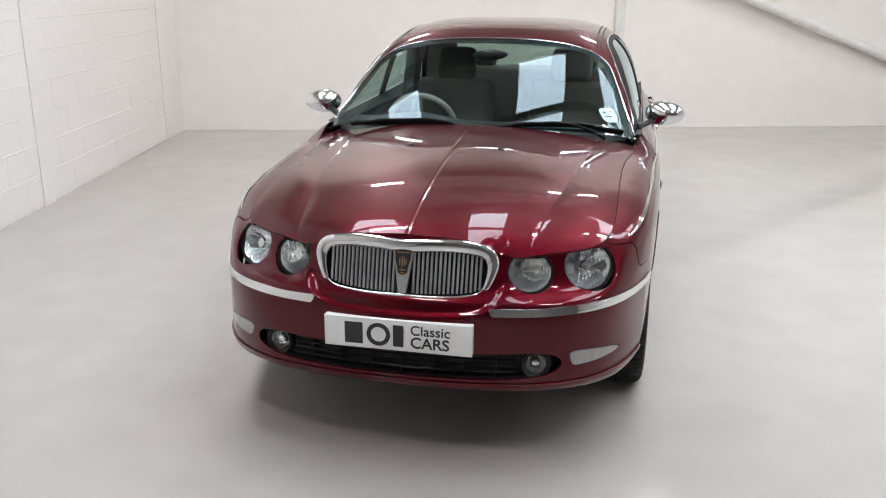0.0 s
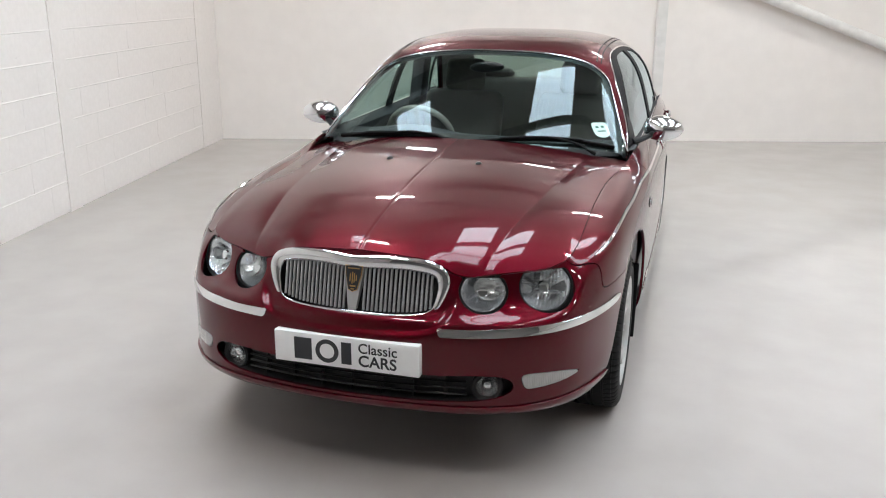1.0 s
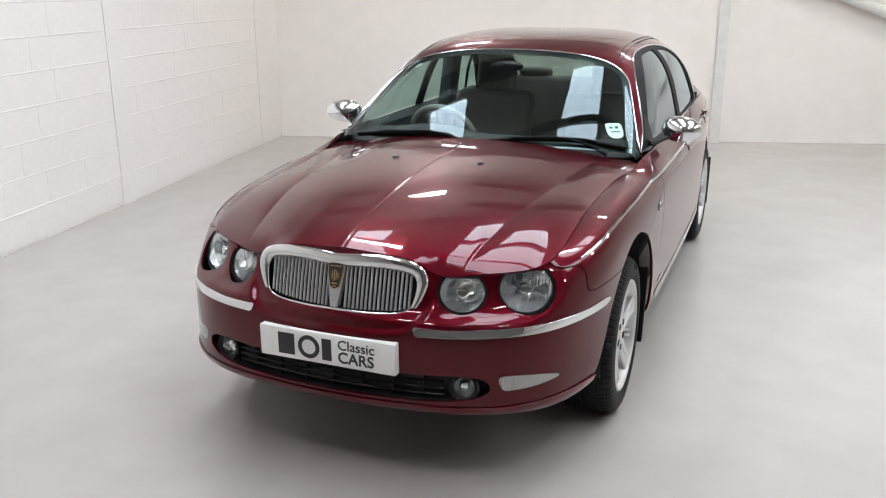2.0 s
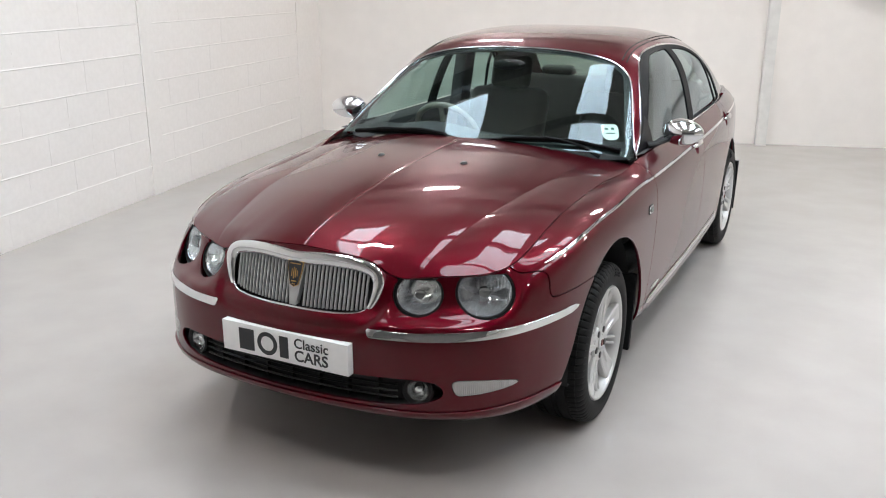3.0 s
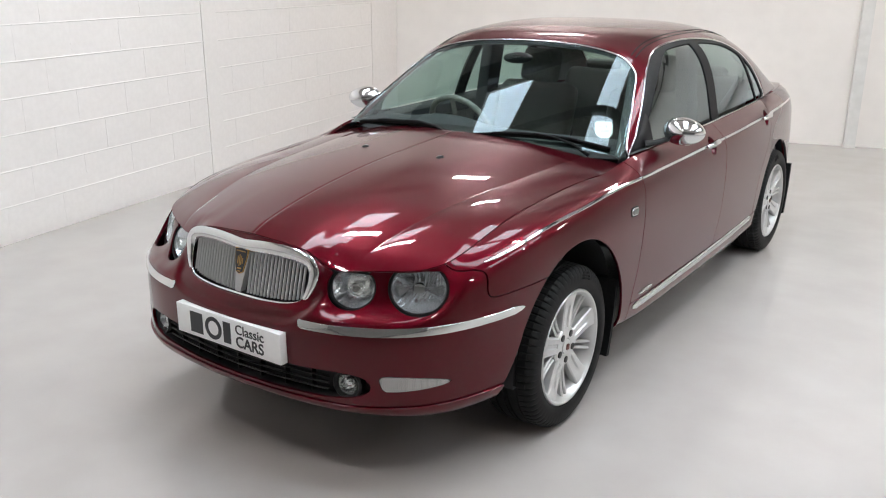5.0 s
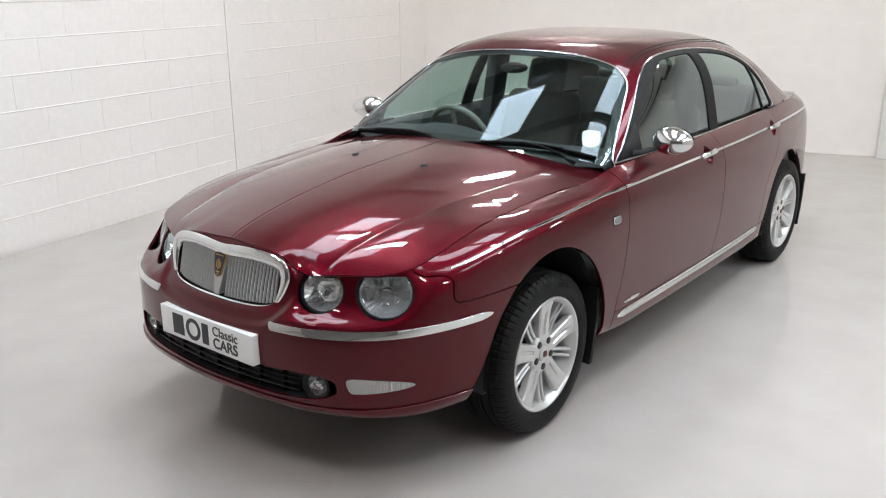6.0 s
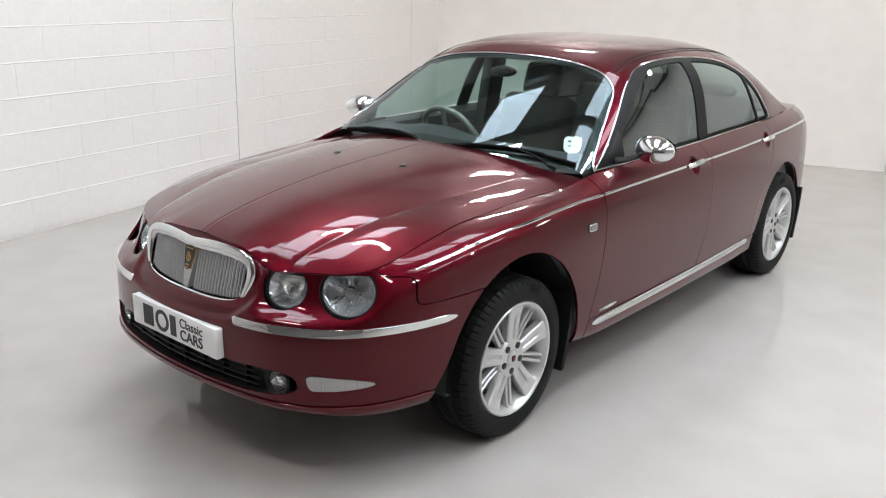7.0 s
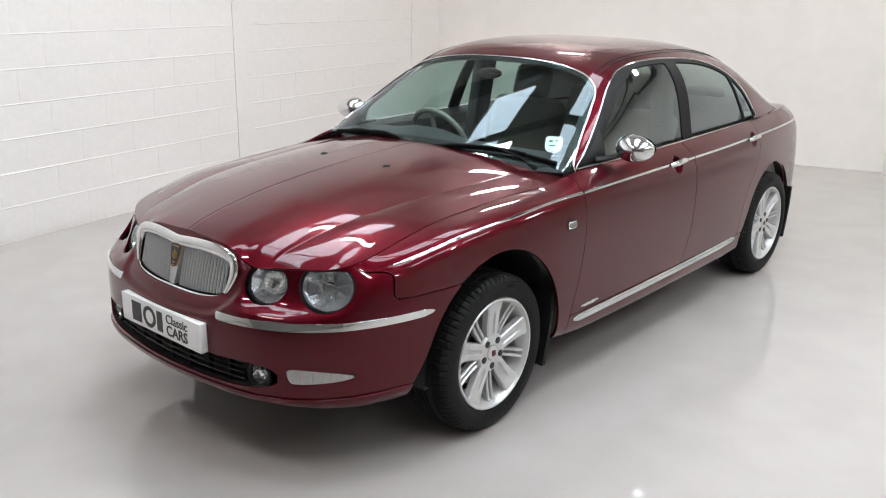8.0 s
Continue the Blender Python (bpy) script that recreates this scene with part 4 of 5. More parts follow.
for side in (-1, 1):
    for k in range(16):
        x = side * (0.036 + 0.0152 * k)
        zs = np.linspace(0.60, 0.84, 240)
        ok = zs[outline(gp, np.full_like(zs, x), zs) > 0.022]
        if len(ok) < 8:
            continue
        za, zb = ok[0] - 0.004, ok[-1] - 0.010
        bm = bmesh.new()
        sec = ((-0.0042, 0.005), (-0.0037, 0.0), (-0.0016, -0.0026), (0.0016, -0.0026), (0.0037, 0.0), (0.0042, 0.005))
        rows = []
        for u in (0, 0.5, 1):
            z = za + (zb - za) * u
            o = Vector(nose_grille(x, z, -0.008))
            rows.append([bm.verts.new(o + Vector((a, b, 0))) for a, b in sec])
        for A, B in zip(rows, rows[1:]):
            for i in range(5):
                bm.faces.new((A[i], A[i + 1], B[i + 1], B[i]))
        part("grille_bar", bm, GRILLE_GREY, surround)


def prism(pts, place, d0, d1, bm=None):
    """A plate with the outline pts (x, z), between two depths along a surface function."""
    bm = bm or bmesh.new()
    a = [bm.verts.new(place(x, z, d0)) for x, z in pts]
    b = [bm.verts.new(place(x, z, d1)) for x, z in pts]
    bm.faces.new(a)
    bm.faces.new(b[::-1])
    for i in range(len(pts)):
        bm.faces.new((a[i], a[(i + 1) % len(pts)], b[(i + 1) % len(pts)], b[i]))
    return bm


part("grille_spine", prism([(-0.036, 0.786), (0.036, 0.786), (0.013, 0.636), (-0.013, 0.636)], nose_grille, -0.02, 0.004), GRILLE_GREY, surround, "silver tapering centre bar")
SHIELD = [(-0.031, 0.782), (0, 0.786), (0.031, 0.782), (0.028, 0.751), (0.016, 0.703), (0, 0.696), (-0.016, 0.703), (-0.028, 0.751)]
badge = part("badge", prism(SHIELD, nose_grille, 0, 0.009), GOLD, surround, "gold-rimmed shield badge", False)
part("badge_enamel", prism([(x * 0.92, 0.744 + (z - 0.744) * 0.94) for x, z in SHIELD], nose_grille, 0.002, 0.0105), INK, surround, "black enamel of the badge", False)
bm = bmesh.new()
for lo, hi in (((-0.021, 0.772), (0.021, 0.775)), ((-0.012, 0.731), (-0.009, 0.756)), ((-0.004, 0.724), (-0.001, 0.762)), ((0.003, 0.728), (0.006, 0.758)), ((0.010, 0.733), (0.013, 0.752)), ((-0.010, 0.714), (0.010, 0.718)), ((-0.006, 0.705), (0.006, 0.708))):
    prism([(lo[0], lo[1]), (hi[0], lo[1]), (hi[0], hi[1]), (lo[0], hi[1])], nose_grille, 0.004, 0.0118, bm)
part("badge_device", bm, GOLD, surround, "gold device on the badge", False)

# lamps: round, with the top cut straight by the bonnet's edge
def cut_top(bm, z):
    bmesh.ops.bisect_plane(bm, geom=bm.verts[:] + bm.edges[:] + bm.faces[:], plane_co=(0, 0, z), plane_no=(0, 0, 1), clear_outer=True)
    return bm


for k, (c, n, r) in enumerate(lamp_seats):
    m, top = facing(c, n) @ Matrix.Diagonal((1, 1, LAMP_FLAT, 1)), brow(c, r)
    bm = lathe([(r + 0.006, 0.003), (r + 0.004, 0.008), (r - 0.002, 0.008), (r - 0.006, 0.003), (r - 0.004, -0.01), (r + 0.005, -0.012)], 48, None, "x", True)
    bm.transform(m)
    lamp = part("headlamp", cut_top(bm, top), RUBBER, car, "clear-lensed headlamp in a dark rim")
    prof = [(r - 0.006, -0.002)] + [(r * 0.93 * math.sqrt(max(0, 1 - u)), -0.004 - 0.055 * u) for u in (0.0, 0.15, 0.3, 0.45, 0.6, 0.75, 0.9, 1.0)]
    bm = lathe(prof, 48)
    for v in bm.verts:
        # pressed facets that fan out from the bulb
        a, q = math.atan2(v.co.z, v.co.y), math.hypot(v.co.y, v.co.z) / r
        v.co.x += 0.010 * q * math.sin(math.pi * min(1, q)) * (1 if math.sin(2 * a + (0.9 if r > 0.08 else 2.2)) > 0 else -1) + 0.004 * q * math.sin(5 * a + 1)
    bm.transform(m)
    part("reflector", cut_top(bm, top), LAMP_BOWL, lamp)
    bm = lathe([(0.022, -0.055), (0.023, -0.018), (0.018, -0.012), (0, -0.010)] if r > 0.08 else [(0.020, -0.05), (0.021, -0.026), (0.016, -0.018), (0, -0.016)], 28)
    bm.transform(m)
    part("bulb_shield", bm, CHROME, lamp)
    bm = lathe([((r - 0.004) * math.cos(a), 0.004 + 0.013 * math.sin(a)) for a in (0, 0.2, 0.5, 0.8, 1.1, 1.35)] + [(0, 0.017)], 48)
    bm.transform(m)
    lens = part("lens", cut_top(bm, top), LENS_GLASS, lamp)
    lens.visible_shadow = False
    side = 1 if c.x > 0 else -1
    if r < 0.09:
        # the small main-beam bowl, set towards the outer top
        q = r * 0.60
        bm = lathe([(q, -0.004), (q * 1.06, -0.007), (q * 1.06, -0.02), (q * 0.98, -0.012), (q * 0.8, -0.022), (q * 0.5, -0.033), (q * 0.2, -0.037), (0, -0.037)], 40)
        bm.transform(m @ Matrix.Translation((0, side * 0.021, 0.016)))
        part("beam_bowl", cut_top(bm, top), BEAM_BOWL, lamp, "bright inner reflector")
    else:
        # pressed wedges either side of the bulb
        for s, far in ((-1, 0.94), (1, 0.9)):
            bm = bmesh.new()
            vs = [bm.verts.new((x, s * y * r, z * r)) for x, y, z in ((-0.026, 0.30, -0.06), (-0.008, far * 0.82, 0.18), (-0.006, far * 0.9, -0.08), (-0.010, far * 0.72, -0.30))]
            bm.faces.new(vs if s > 0 else vs[::-1])
            bm.transform(m)
            part("reflector_wedge", bm, WEDGE_GREY, lamp, "dark pressed facet", False)
    # dark brow along the straight top
    across = n.cross(Vector((0, 0, 1))).normalized()
    up = across.cross(n).normalized()
    rise = (top - c.z) / up.z
    half = math.sqrt(max(0, r * r - rise * rise))
    mid = c + up * rise
    bm = bmesh.new()
    frame_m = Matrix((across, -n, Vector((0, 0, 1)))).transposed().to_4x4()
    frame_m.translation = mid
    box(bm, (-half + 0.004, -0.006, -0.003), (half - 0.004, 0.03, 0.003), frame_m, 0.001)
    part("lamp_brow", bm, RUBBER, lamp)

# lower intake with its slats, fog lamps and turn lenses
bm = bmesh.new()
pts = [Vector((x, on_nose(x, z)[0][1] + 0.055, z)) for x, z in INTAKE[::2]]
rim0 = [bm.verts.new((x, on_nose(x, z)[0][1] + 0.006, z)) for x, z in INTAKE[::2]]
rim1 = [bm.verts.new(p) for p in pts]
for i in range(len(rim0)):
    j = (i + 1) % len(rim0)
    bm.faces.new((rim0[i], rim0[j], rim1[j], rim1[i]))
bmesh.ops.triangle_fill(bm, edges=[bm.edges.get((rim1[i], rim1[(i + 1) % len(rim1)])) for i in range(len(rim1))], use_beauty=True)
intake = part("lower_intake", bm, NEAR_BLACK, car, "black lower air intake", False)
for z in (0.375, 0.397, 0.419):
    path = [(x, on_nose(x, z)[0][1] + 0.026, z) for x in np.linspace(-0.40, 0.40, 17)]
    part("intake_slat", tube(path, 0.005, 6, False, 0.7), BLACK, intake)
for x in (-0.33, -0.22, -0.11, 0.0, 0.11, 0.22, 0.33):
    y = on_nose(x, 0.40)[0][1] + 0.028
    part("intake_rib", box(bmesh.new(), (x - 0.003, y, 0.352), (x + 0.003, y + 0.02, 0.448)), BLACK, intake)
for sx in (-1, 1):
    c, n = on_nose(0.465, 0.405)
    m = facing((c[0] * sx, c[1] + 0.026, c[2]), (n[0] * sx * 0.6, n[1], 0.05))
    bm = lathe([(0.052, -0.03), (0.054, 0.004), (0.048, 0.010), (0.038, 0.002), (0.037, -0.012)], 36)
    bm.transform(m)
    fog = part("fog_lamp", bm, BLACK, car, "small round fog lamp")
    bm = lathe([(0.038, -0.002), (0.03, -0.02), (0.014, -0.03), (0, -0.032)], 32)
    bm.transform(m)
    part("reflector", bm, FOG_BOWL, fog)
    bm = lathe([(0.012, -0.03), (0.012, -0.008), (0, -0.004)], 16)
    bm.transform(m)
    part("bulb_shield", bm, CHROME, fog)
    bm = lathe([(0.038, 0.001), (0.033, 0.006), (0.02, 0.010), (0, 0.0115)], 32)
    bm.transform(m)
    part("lens", bm, LENS_GLASS, fog).visible_shadow = False
    panel("turn_lens", NOSE, NOSE_N, lambda x, y, z: np.where(y < -0.4, np.minimum(outline(TURN_LENS, sx * x, z), 1), -1), INDICATOR, car, "frosted clear turn lamp", 0.012, lift=0.002)
    panel("turn_lens_gasket", NOSE, NOSE_N, lambda x, y, z: np.where(y < -0.4, outline(TURN_LENS, sx * x, z) + 0.009, -1), RUBBER, car, "", 0, lift=-0.004)

    def strip(x, y, z):
        zc = 0.598 + 0.010 * (y + 0.912) / 0.54
        w = 0.0130 * np.clip((-0.365 - y) / 0.05, 0, 1) ** 0.5
        return np.where((sx * x > 0) & (y < -0.3), np.minimum.reduce([w - np.abs(z - zc), sx * x - 0.305 - 0.4 * (zc + 0.013 - z)]), -1)

    panel("bumper_strip", NOSE, NOSE_N, strip, CHROME, car, "chrome bumper strip", 0.012, lift=0.007)

# front plate with its lettering
plate = part("number_plate", box(bmesh.new(), (-0.260, -0.945, 0.448), (0.260, -0.912, 0.559), None, 0.003), PLATE_WHITE, car, "white show plate with dark lettering")
bm = bmesh.new()
box(bm, (-0.186, -0.9465, 0.464), (-0.122, -0.945, 0.542), None)
part("dark_block", bm, INK, plate, "plain dark mark", False)
bm = lathe([(0.042, 0), (0.042, 0.0015), (0.027, 0.0015), (0.027, 0)], 40, None, "x", True)
bm.transform(facing((-0.066, -0.945, 0.503), (0, -1, 0)))
part("dark_ring", bm, INK, plate, "plain dark ring", False)
part("dark_block", box(bmesh.new(), (-0.014, -0.9465, 0.464), (0.022, -0.945, 0.542)), INK, plate, "plain dark mark", False)
for body, size, z, bold in (("Classic", 0.050, 0.511, 0.0004), ("CARS", 0.056, 0.464, 0.0009)):
    cu = bpy.data.curves.new("word", "FONT")
    cu.body, cu.size, cu.extrude, cu.offset = body, size, 0.0008, bold
    tmp = new("word", cu)
    tmp.matrix_world = pose(0.046, -0.9458, z, 90, 0, 0)
    bpy.context.view_layer.update()
    me = bpy.data.meshes.new_from_object(tmp.evaluated_get(bpy.context.evaluated_depsgraph_get()))
    me.transform(tmp.matrix_world)
    bpy.data.objects.remove(tmp)
    link_mesh("lettering", me, INK, plate)

# washer jets
for sx in (-1, 1):
    x, y = sx * 0.196, 0.049
    z = float(hood_at(x, y))
    bm = lathe([(0.0, 0.009), (0.008, 0.008), (0.013, 0.003), (0.014, 0.0)], 20)
    bm.transform(facing((x, y, z), (0, 0, 1), (0, 1, 0)) @ Matrix.Diagonal((1, 1, 1.5, 1)))
    part("washer_jet", bm, BLACK, car)

# scuttle, wipers
bm = bmesh.new()
rows = []
for x in np.linspace(-0.74, 0.74, 31):
    yr = float(np.interp(abs(x), [0, 0.25, 0.5, 0.715, 0.76], [0.432, 0.45, 0.505, 0.585, 0.61]))
    zr = float(hood_at(x, yr))
    rows.append([bm.verts.new((x, yr + d, zr + h)) for d, h in ((-0.03, -0.03), (0.02, -0.028), (0.07, -0.018), (0.13, 0.0))])
for A, B in zip(rows, rows[1:]):
    for i in range(3):
        bm.faces.new((A[i], B[i], B[i + 1], A[i + 1]))
part("scuttle", bm, BLACK, car, "black plastic scuttle under the windscreen")


def wiper(x0, x1, y0, y1, pivot):
    path, nn = [], []
    for k in range(15):
        u = k / 14
        p, n = on_roof(x0 + (x1 - x0) * u, y0 + (y1 - y0) * u + 0.004 * math.sin(math.pi * u))
        path.append(tuple(p + n * 0.007))
        nn.append(tuple(n))
    path = smooth_rows(np.array(path), 2, 2).tolist()
    w = thing("wiper", "", "")
    w.parent = car
    part("wiper_blade", tube(path, 0.0075, 6, False, 1.5, nn), WIPER_BLACK, w, "black rubber wiper blade")
    part("wiper_frame", tube([tuple(Vector(p) + Vector(n) * 0.012) for p, n in zip(path[3:12], nn[3:12])], 0.0062, 6, False, 0.8, nn[3:12]), WIPER_BLACK, w)
    mid = Vector(path[7]) + Vector(nn[7]) * 0.018
    a = Vector(pivot)
    part("wiper_arm", tube([a, a.lerp(mid, 0.3) + Vector((0, 0, 0.02)), a.lerp(mid, 0.7) + Vector((0, 0, 0.015)), mid], 0.0105, 8, False, 0.6, (0, 0, 1), True, [1.4, 1.0, 0.8, 0.6]), WIPER_BLACK, w, "black wiper arm")


wiper(-0.62, 0.02, 0.52, 0.435, (-0.02, 0.43, 0.985))
wiper(0.05, 0.70, 0.435, 0.572, (0.62, 0.54, 0.95))

# ---- the saloon: sides ----
STRIP_Z = ([-0.49, -0.37, -0.24, -0.08, 0.08, 0.26, 0.44, 0.6, 1.2, 1.8, 2.4, 3.0, 3.3], [0.783, 0.807, 0.829, 0.846, 0.857, 0.870, 0.880, 0.884, 0.892, 0.897, 0.905, 0.907, 0.905])


def side_path(a, b, zf, out, sx, n=40):
    path, nn = [], []
    for y in np.linspace(a, b, n):
        p, q = on_body(y, float(zf(y)), out)
        path.append((p[0] * sx, p[1], p[2]))
        nn.append((q[0] * sx, q[1], q[2]))
    return path, nn


def pill(half_w, half_h, x0, x1):
    """A block with well-rounded corners, its face domed a little, looking along x."""
    bm = bmesh.new()
    rings = []
    for x, k in ((x0, 1.0), (x1 * 0.6, 1.0), (x1 * 0.9, 0.94), (x1, 0.80)):
        ring = []
        for i in range(32):
            a = 2 * math.pi * i / 32
            c, d = math.cos(a), math.sin(a)
            ring.append(bm.verts.new((x, half_w * k * math.copysign(abs(c) ** 0.5, c), half_h * k * math.copysign(abs(d) ** 0.5, d))))
        rings.append(ring)
    for A, B in zip(rings, rings[1:]):
        for i in range(32):
            bm.faces.new((A[i], A[(i + 1) % 32], B[(i + 1) % 32], B[i]))
    bm.faces.new(rings[0][::-1])
    bm.faces.new(rings[-1])
    return bm


for sx in (-1, 1):
    zf = lambda y: pchip(*STRIP_Z, np.array(y))
    for a, b in ((-0.49, 0.54), (0.55, 1.30), (1.48, 1.572), (1.582, 2.275), (2.455, 2.462), (2.468, 3.29)):
        if b - a < 0.05:
            continue
        path, nn = side_path(a, b, zf, 0.001, sx, 44 if b - a > 0.5 else 8)
        taper = np.clip((np.linspace(a, b, len(path)) + 0.495) / 0.05, 0.35, 1).tolist()
        part("side_strip", tube(path, 0.0066, 8, False, 0.6, nn, True, taper), CHROME, car, "thin chrome side strip")
    path, nn = side_path(0.50, 2.20, lambda y: 0.331 + 0.006 * (y - 0.5), 0.002, sx)
    part("sill_strip", tube(path, 0.0185, 10, False, 0.3, nn, True, np.clip((np.minimum(np.linspace(0.5, 2.2, 40) - 0.49, 2.21 - np.linspace(0.5, 2.2, 40))) / 0.05, 0.3, 1).tolist()), CHROME, car, "bright sill strip")
    path, nn = side_path(0.545, 0.69, lambda y: 0.381, 0.002, sx, 11)
    part("badge_bar", tube(path, 0.0085, 8, False, 0.5, nn, True, [0.25 + 0.75 * math.sin(math.pi * k / 10) ** 0.7 for k in range(11)]), CHROME, car, "small chrome badge bar")
    # side repeater
    p, n = on_body(0.436, 0.770)
    bm = pill(0.034, 0.0205, -0.004, 0.0025)
    bm.transform(facing((p[0] * sx, p[1], p[2]), (n[0] * sx, n[1], n[2])))
    part("repeater_gasket", bm, RUBBER, car, "black gasket behind the side repeater")
    bm = pill(0.030, 0.0165, -0.004, 0.006)
    bm.transform(facing((p[0] * sx, p[1], p[2]), (n[0] * sx, n[1], n[2])))
    rep = part("side_repeater", bm, CHROME, car, "chrome-rimmed side repeater lamp")
    bm = pill(0.0245, 0.0115, 0.003, 0.009)
    bm.transform(facing((p[0] * sx, p[1], p[2]), (n[0] * sx, n[1], n[2])))
    part("repeater_lens", bm, REPEATER, rep)
    # door mirror: egg-shaped chrome shell, glass at its back, dark foot
    bm = bmesh.new()
    bmesh.ops.create_uvsphere(bm, u_segments=36, v_segments=24, radius=1)
    for v in bm.verts:
        x, y, z = v.co
        y = max(y, -1.0) if y < 0 else y * 0.55
        v.co = Vector((0.898 + 0.097 * x, 0.893 + 0.080 * y - 0.012 * x, 1.031 + (0.061 - 0.007 * x) * z))
        v.co.x *= sx
    mirror_ob = part("door_mirror", bm, MIRROR_CHROME, car, "chrome egg-shaped door mirror")
    bm = lathe([(1, 0), (0.9, 0.006), (0, 0.008)], 32)
    bm.transform(Matrix.Translation((0.898 * sx, 0.932, 1.031)) @ Matrix.Diagonal((0.080, 1, 0.049, 1)) @ facing((0, 0, 0), (0, 1, 0)))
    part("mirror_glass", bm, MIRROR_GLASS, mirror_ob)
    part("mirror_foot", tube([(0.765 * sx, 0.79, 0.975), (0.80 * sx, 0.81, 0.983), (0.835 * sx, 0.85, 0.995), (0.865 * sx, 0.885, 1.01)], 0.021, 10, False, 0.6, (0, 0, 1), True, [1.3, 1.0, 0.85, 0.9]), BLACK, mirror_ob, "black mirror foot")
    panel("mirror_sail", GH, GH_N, lambda x, y, z: np.minimum.reduce([dlo(x, y, z) - 0.016, sx * x, 0.86 + 0.10 * (z - 0.95) - y]), BLACK, car, "black corner piece behind the mirror", 0, lift=-0.002)
    # mud flaps and wheel-arch liners
    for yc, a, b in ((0.0, 0.385, 0.435), (2.746, 0.375, 0.40)):
        bm = bmesh.new()
        rows = []
        for k in range(25):
            t = math.pi * (-0.12 + 1.24 * k / 24)
            yy, zz = yc + math.cos(t) * (a + 0.012), max(0.30, 0.315 + math.sin(t) * (b + 0.012))
            rows.append([bm.verts.new((sx * x, yy, zz)) for x in (0.45, 0.825)])
        for A, B in zip(rows, rows[1:]):
            bm.faces.new((A[0], A[1], B[1], B[0]))
        part("arch_liner", bm, NEAR_BLACK, car, "black wheel-arch liner")
        yf, out = yc + a - 0.005, 0.862 if yc < 1 else 0.852
        bm = bmesh.new()
        rows = []
        for u in np.linspace(0, 1, 9):
            z = 0.50 - 0.325 * u
            y = yf - 0.02 - 0.075 * max(0.0, u - 0.35) ** 1.2 + (0.02 if u < 0.3 else 0.0) * (0.3 - u)
            w = 0.165 - 0.02 * max(0, u - 0.9) * 10
            rows.append([bm.verts.new((sx * x, y + d, z)) for x, d in ((out, -0.014), (out, 0.008), (out - w, 0.008), (out - w, -0.014))])
        for A, B in zip(rows, rows[1:]):
            for i in range(4):
                bm.faces.new((A[i], A[(i + 1) % 4], B[(i + 1) % 4], B[i]))
        bm.faces.new(rows[0])
        bm.faces.new(rows[-1][::-1])
        part("mud_flap", bm, RUBBER, car, "black rubber mud flap")

# floor pan
bm = bmesh.new()
box(bm, (-0.60, -0.40, 0.23), (0.60, 3.40, 0.31), None, 0.03)
part("floor_pan", bm, NEAR_BLACK, car, "dark underside")
# A solid near-black block stands in for the unlit engine space.
bm = bmesh.new()
box(bm, (-0.55, -0.70, 0.30), (0.55, 0.45, 0.62), None, 0.04)
part("engine_bay_filler", bm, NEAR_BLACK, car, "near-black block for the shade of the engine space")


# ---- wheels ----
def spoke(bm, ang, off, w0, w1, r0, r1, x0, x1, deep, sag=0.008):
    rows = []
    for u in np.linspace(0, 1, 8):
        r, w = r0 + (r1 - r0) * u, w0 + (w1 - w0) * u
        x = x0 + (x1 - x0) * u - sag * math.sin(math.pi * u)
        o = off * (0.75 + 0.35 * u)
        sec = ((-w, -deep), (-w, -0.004), (-w + 0.004, 0), (w - 0.004, 0), (w, -0.004), (w, -deep))
        rows.append([bm.verts.new((x + b, (r * math.cos(ang) - (o + a) * math.sin(ang)), (r * math.sin(ang) + (o + a) * math.cos(ang)))) for a, b in sec])
    for A, B in zip(rows, rows[1:]):
        for i in range(6):
            bm.faces.new((A[i], A[(i + 1) % 6], B[(i + 1) % 6], B[i]))
    bm.faces.new(rows[0])
    bm.faces.new(rows[-1][::-1])


def paddle(bm, ang):
    """A broad spoke that widens towards the rim, with a long slot pressed into its face."""
    rows = []
    for u in np.linspace(0, 1, 15):
        r = 0.045 + 0.177 * u
        w = 0.030 + 0.010 * u + 0.008 * max(0.0, u - 0.75) / 0.25
        x = 0.083 + 0.016 * u - 0.004 * math.sin(math.pi * u)
        dent = 0.008 * min(1.0, max(0.0, (u - 0.16) / 0.06)) * min(1.0, max(0.0, (0.74 - u) / 0.06))
        g = 0.0065
        sec = ((-w, -0.030), (-w, -0.005), (-w + 0.005, 0), (-g - 0.004, 0), (-g, -dent), (g, -dent), (g + 0.004, 0), (w - 0.005, 0), (w, -0.005), (w, -0.030))
        rows.append([bm.verts.new((x + b, r * math.cos(ang) - a * math.sin(ang), r * math.sin(ang) + a * math.cos(ang))) for a, b in sec])
    for A, B in zip(rows, rows[1:]):
        for i in range(10):
            bm.faces.new((A[i], A[(i + 1) % 10], B[(i + 1) % 10], B[i]))
    bm.faces.new(rows[0])
    bm.faces.new(rows[-1][::-1])


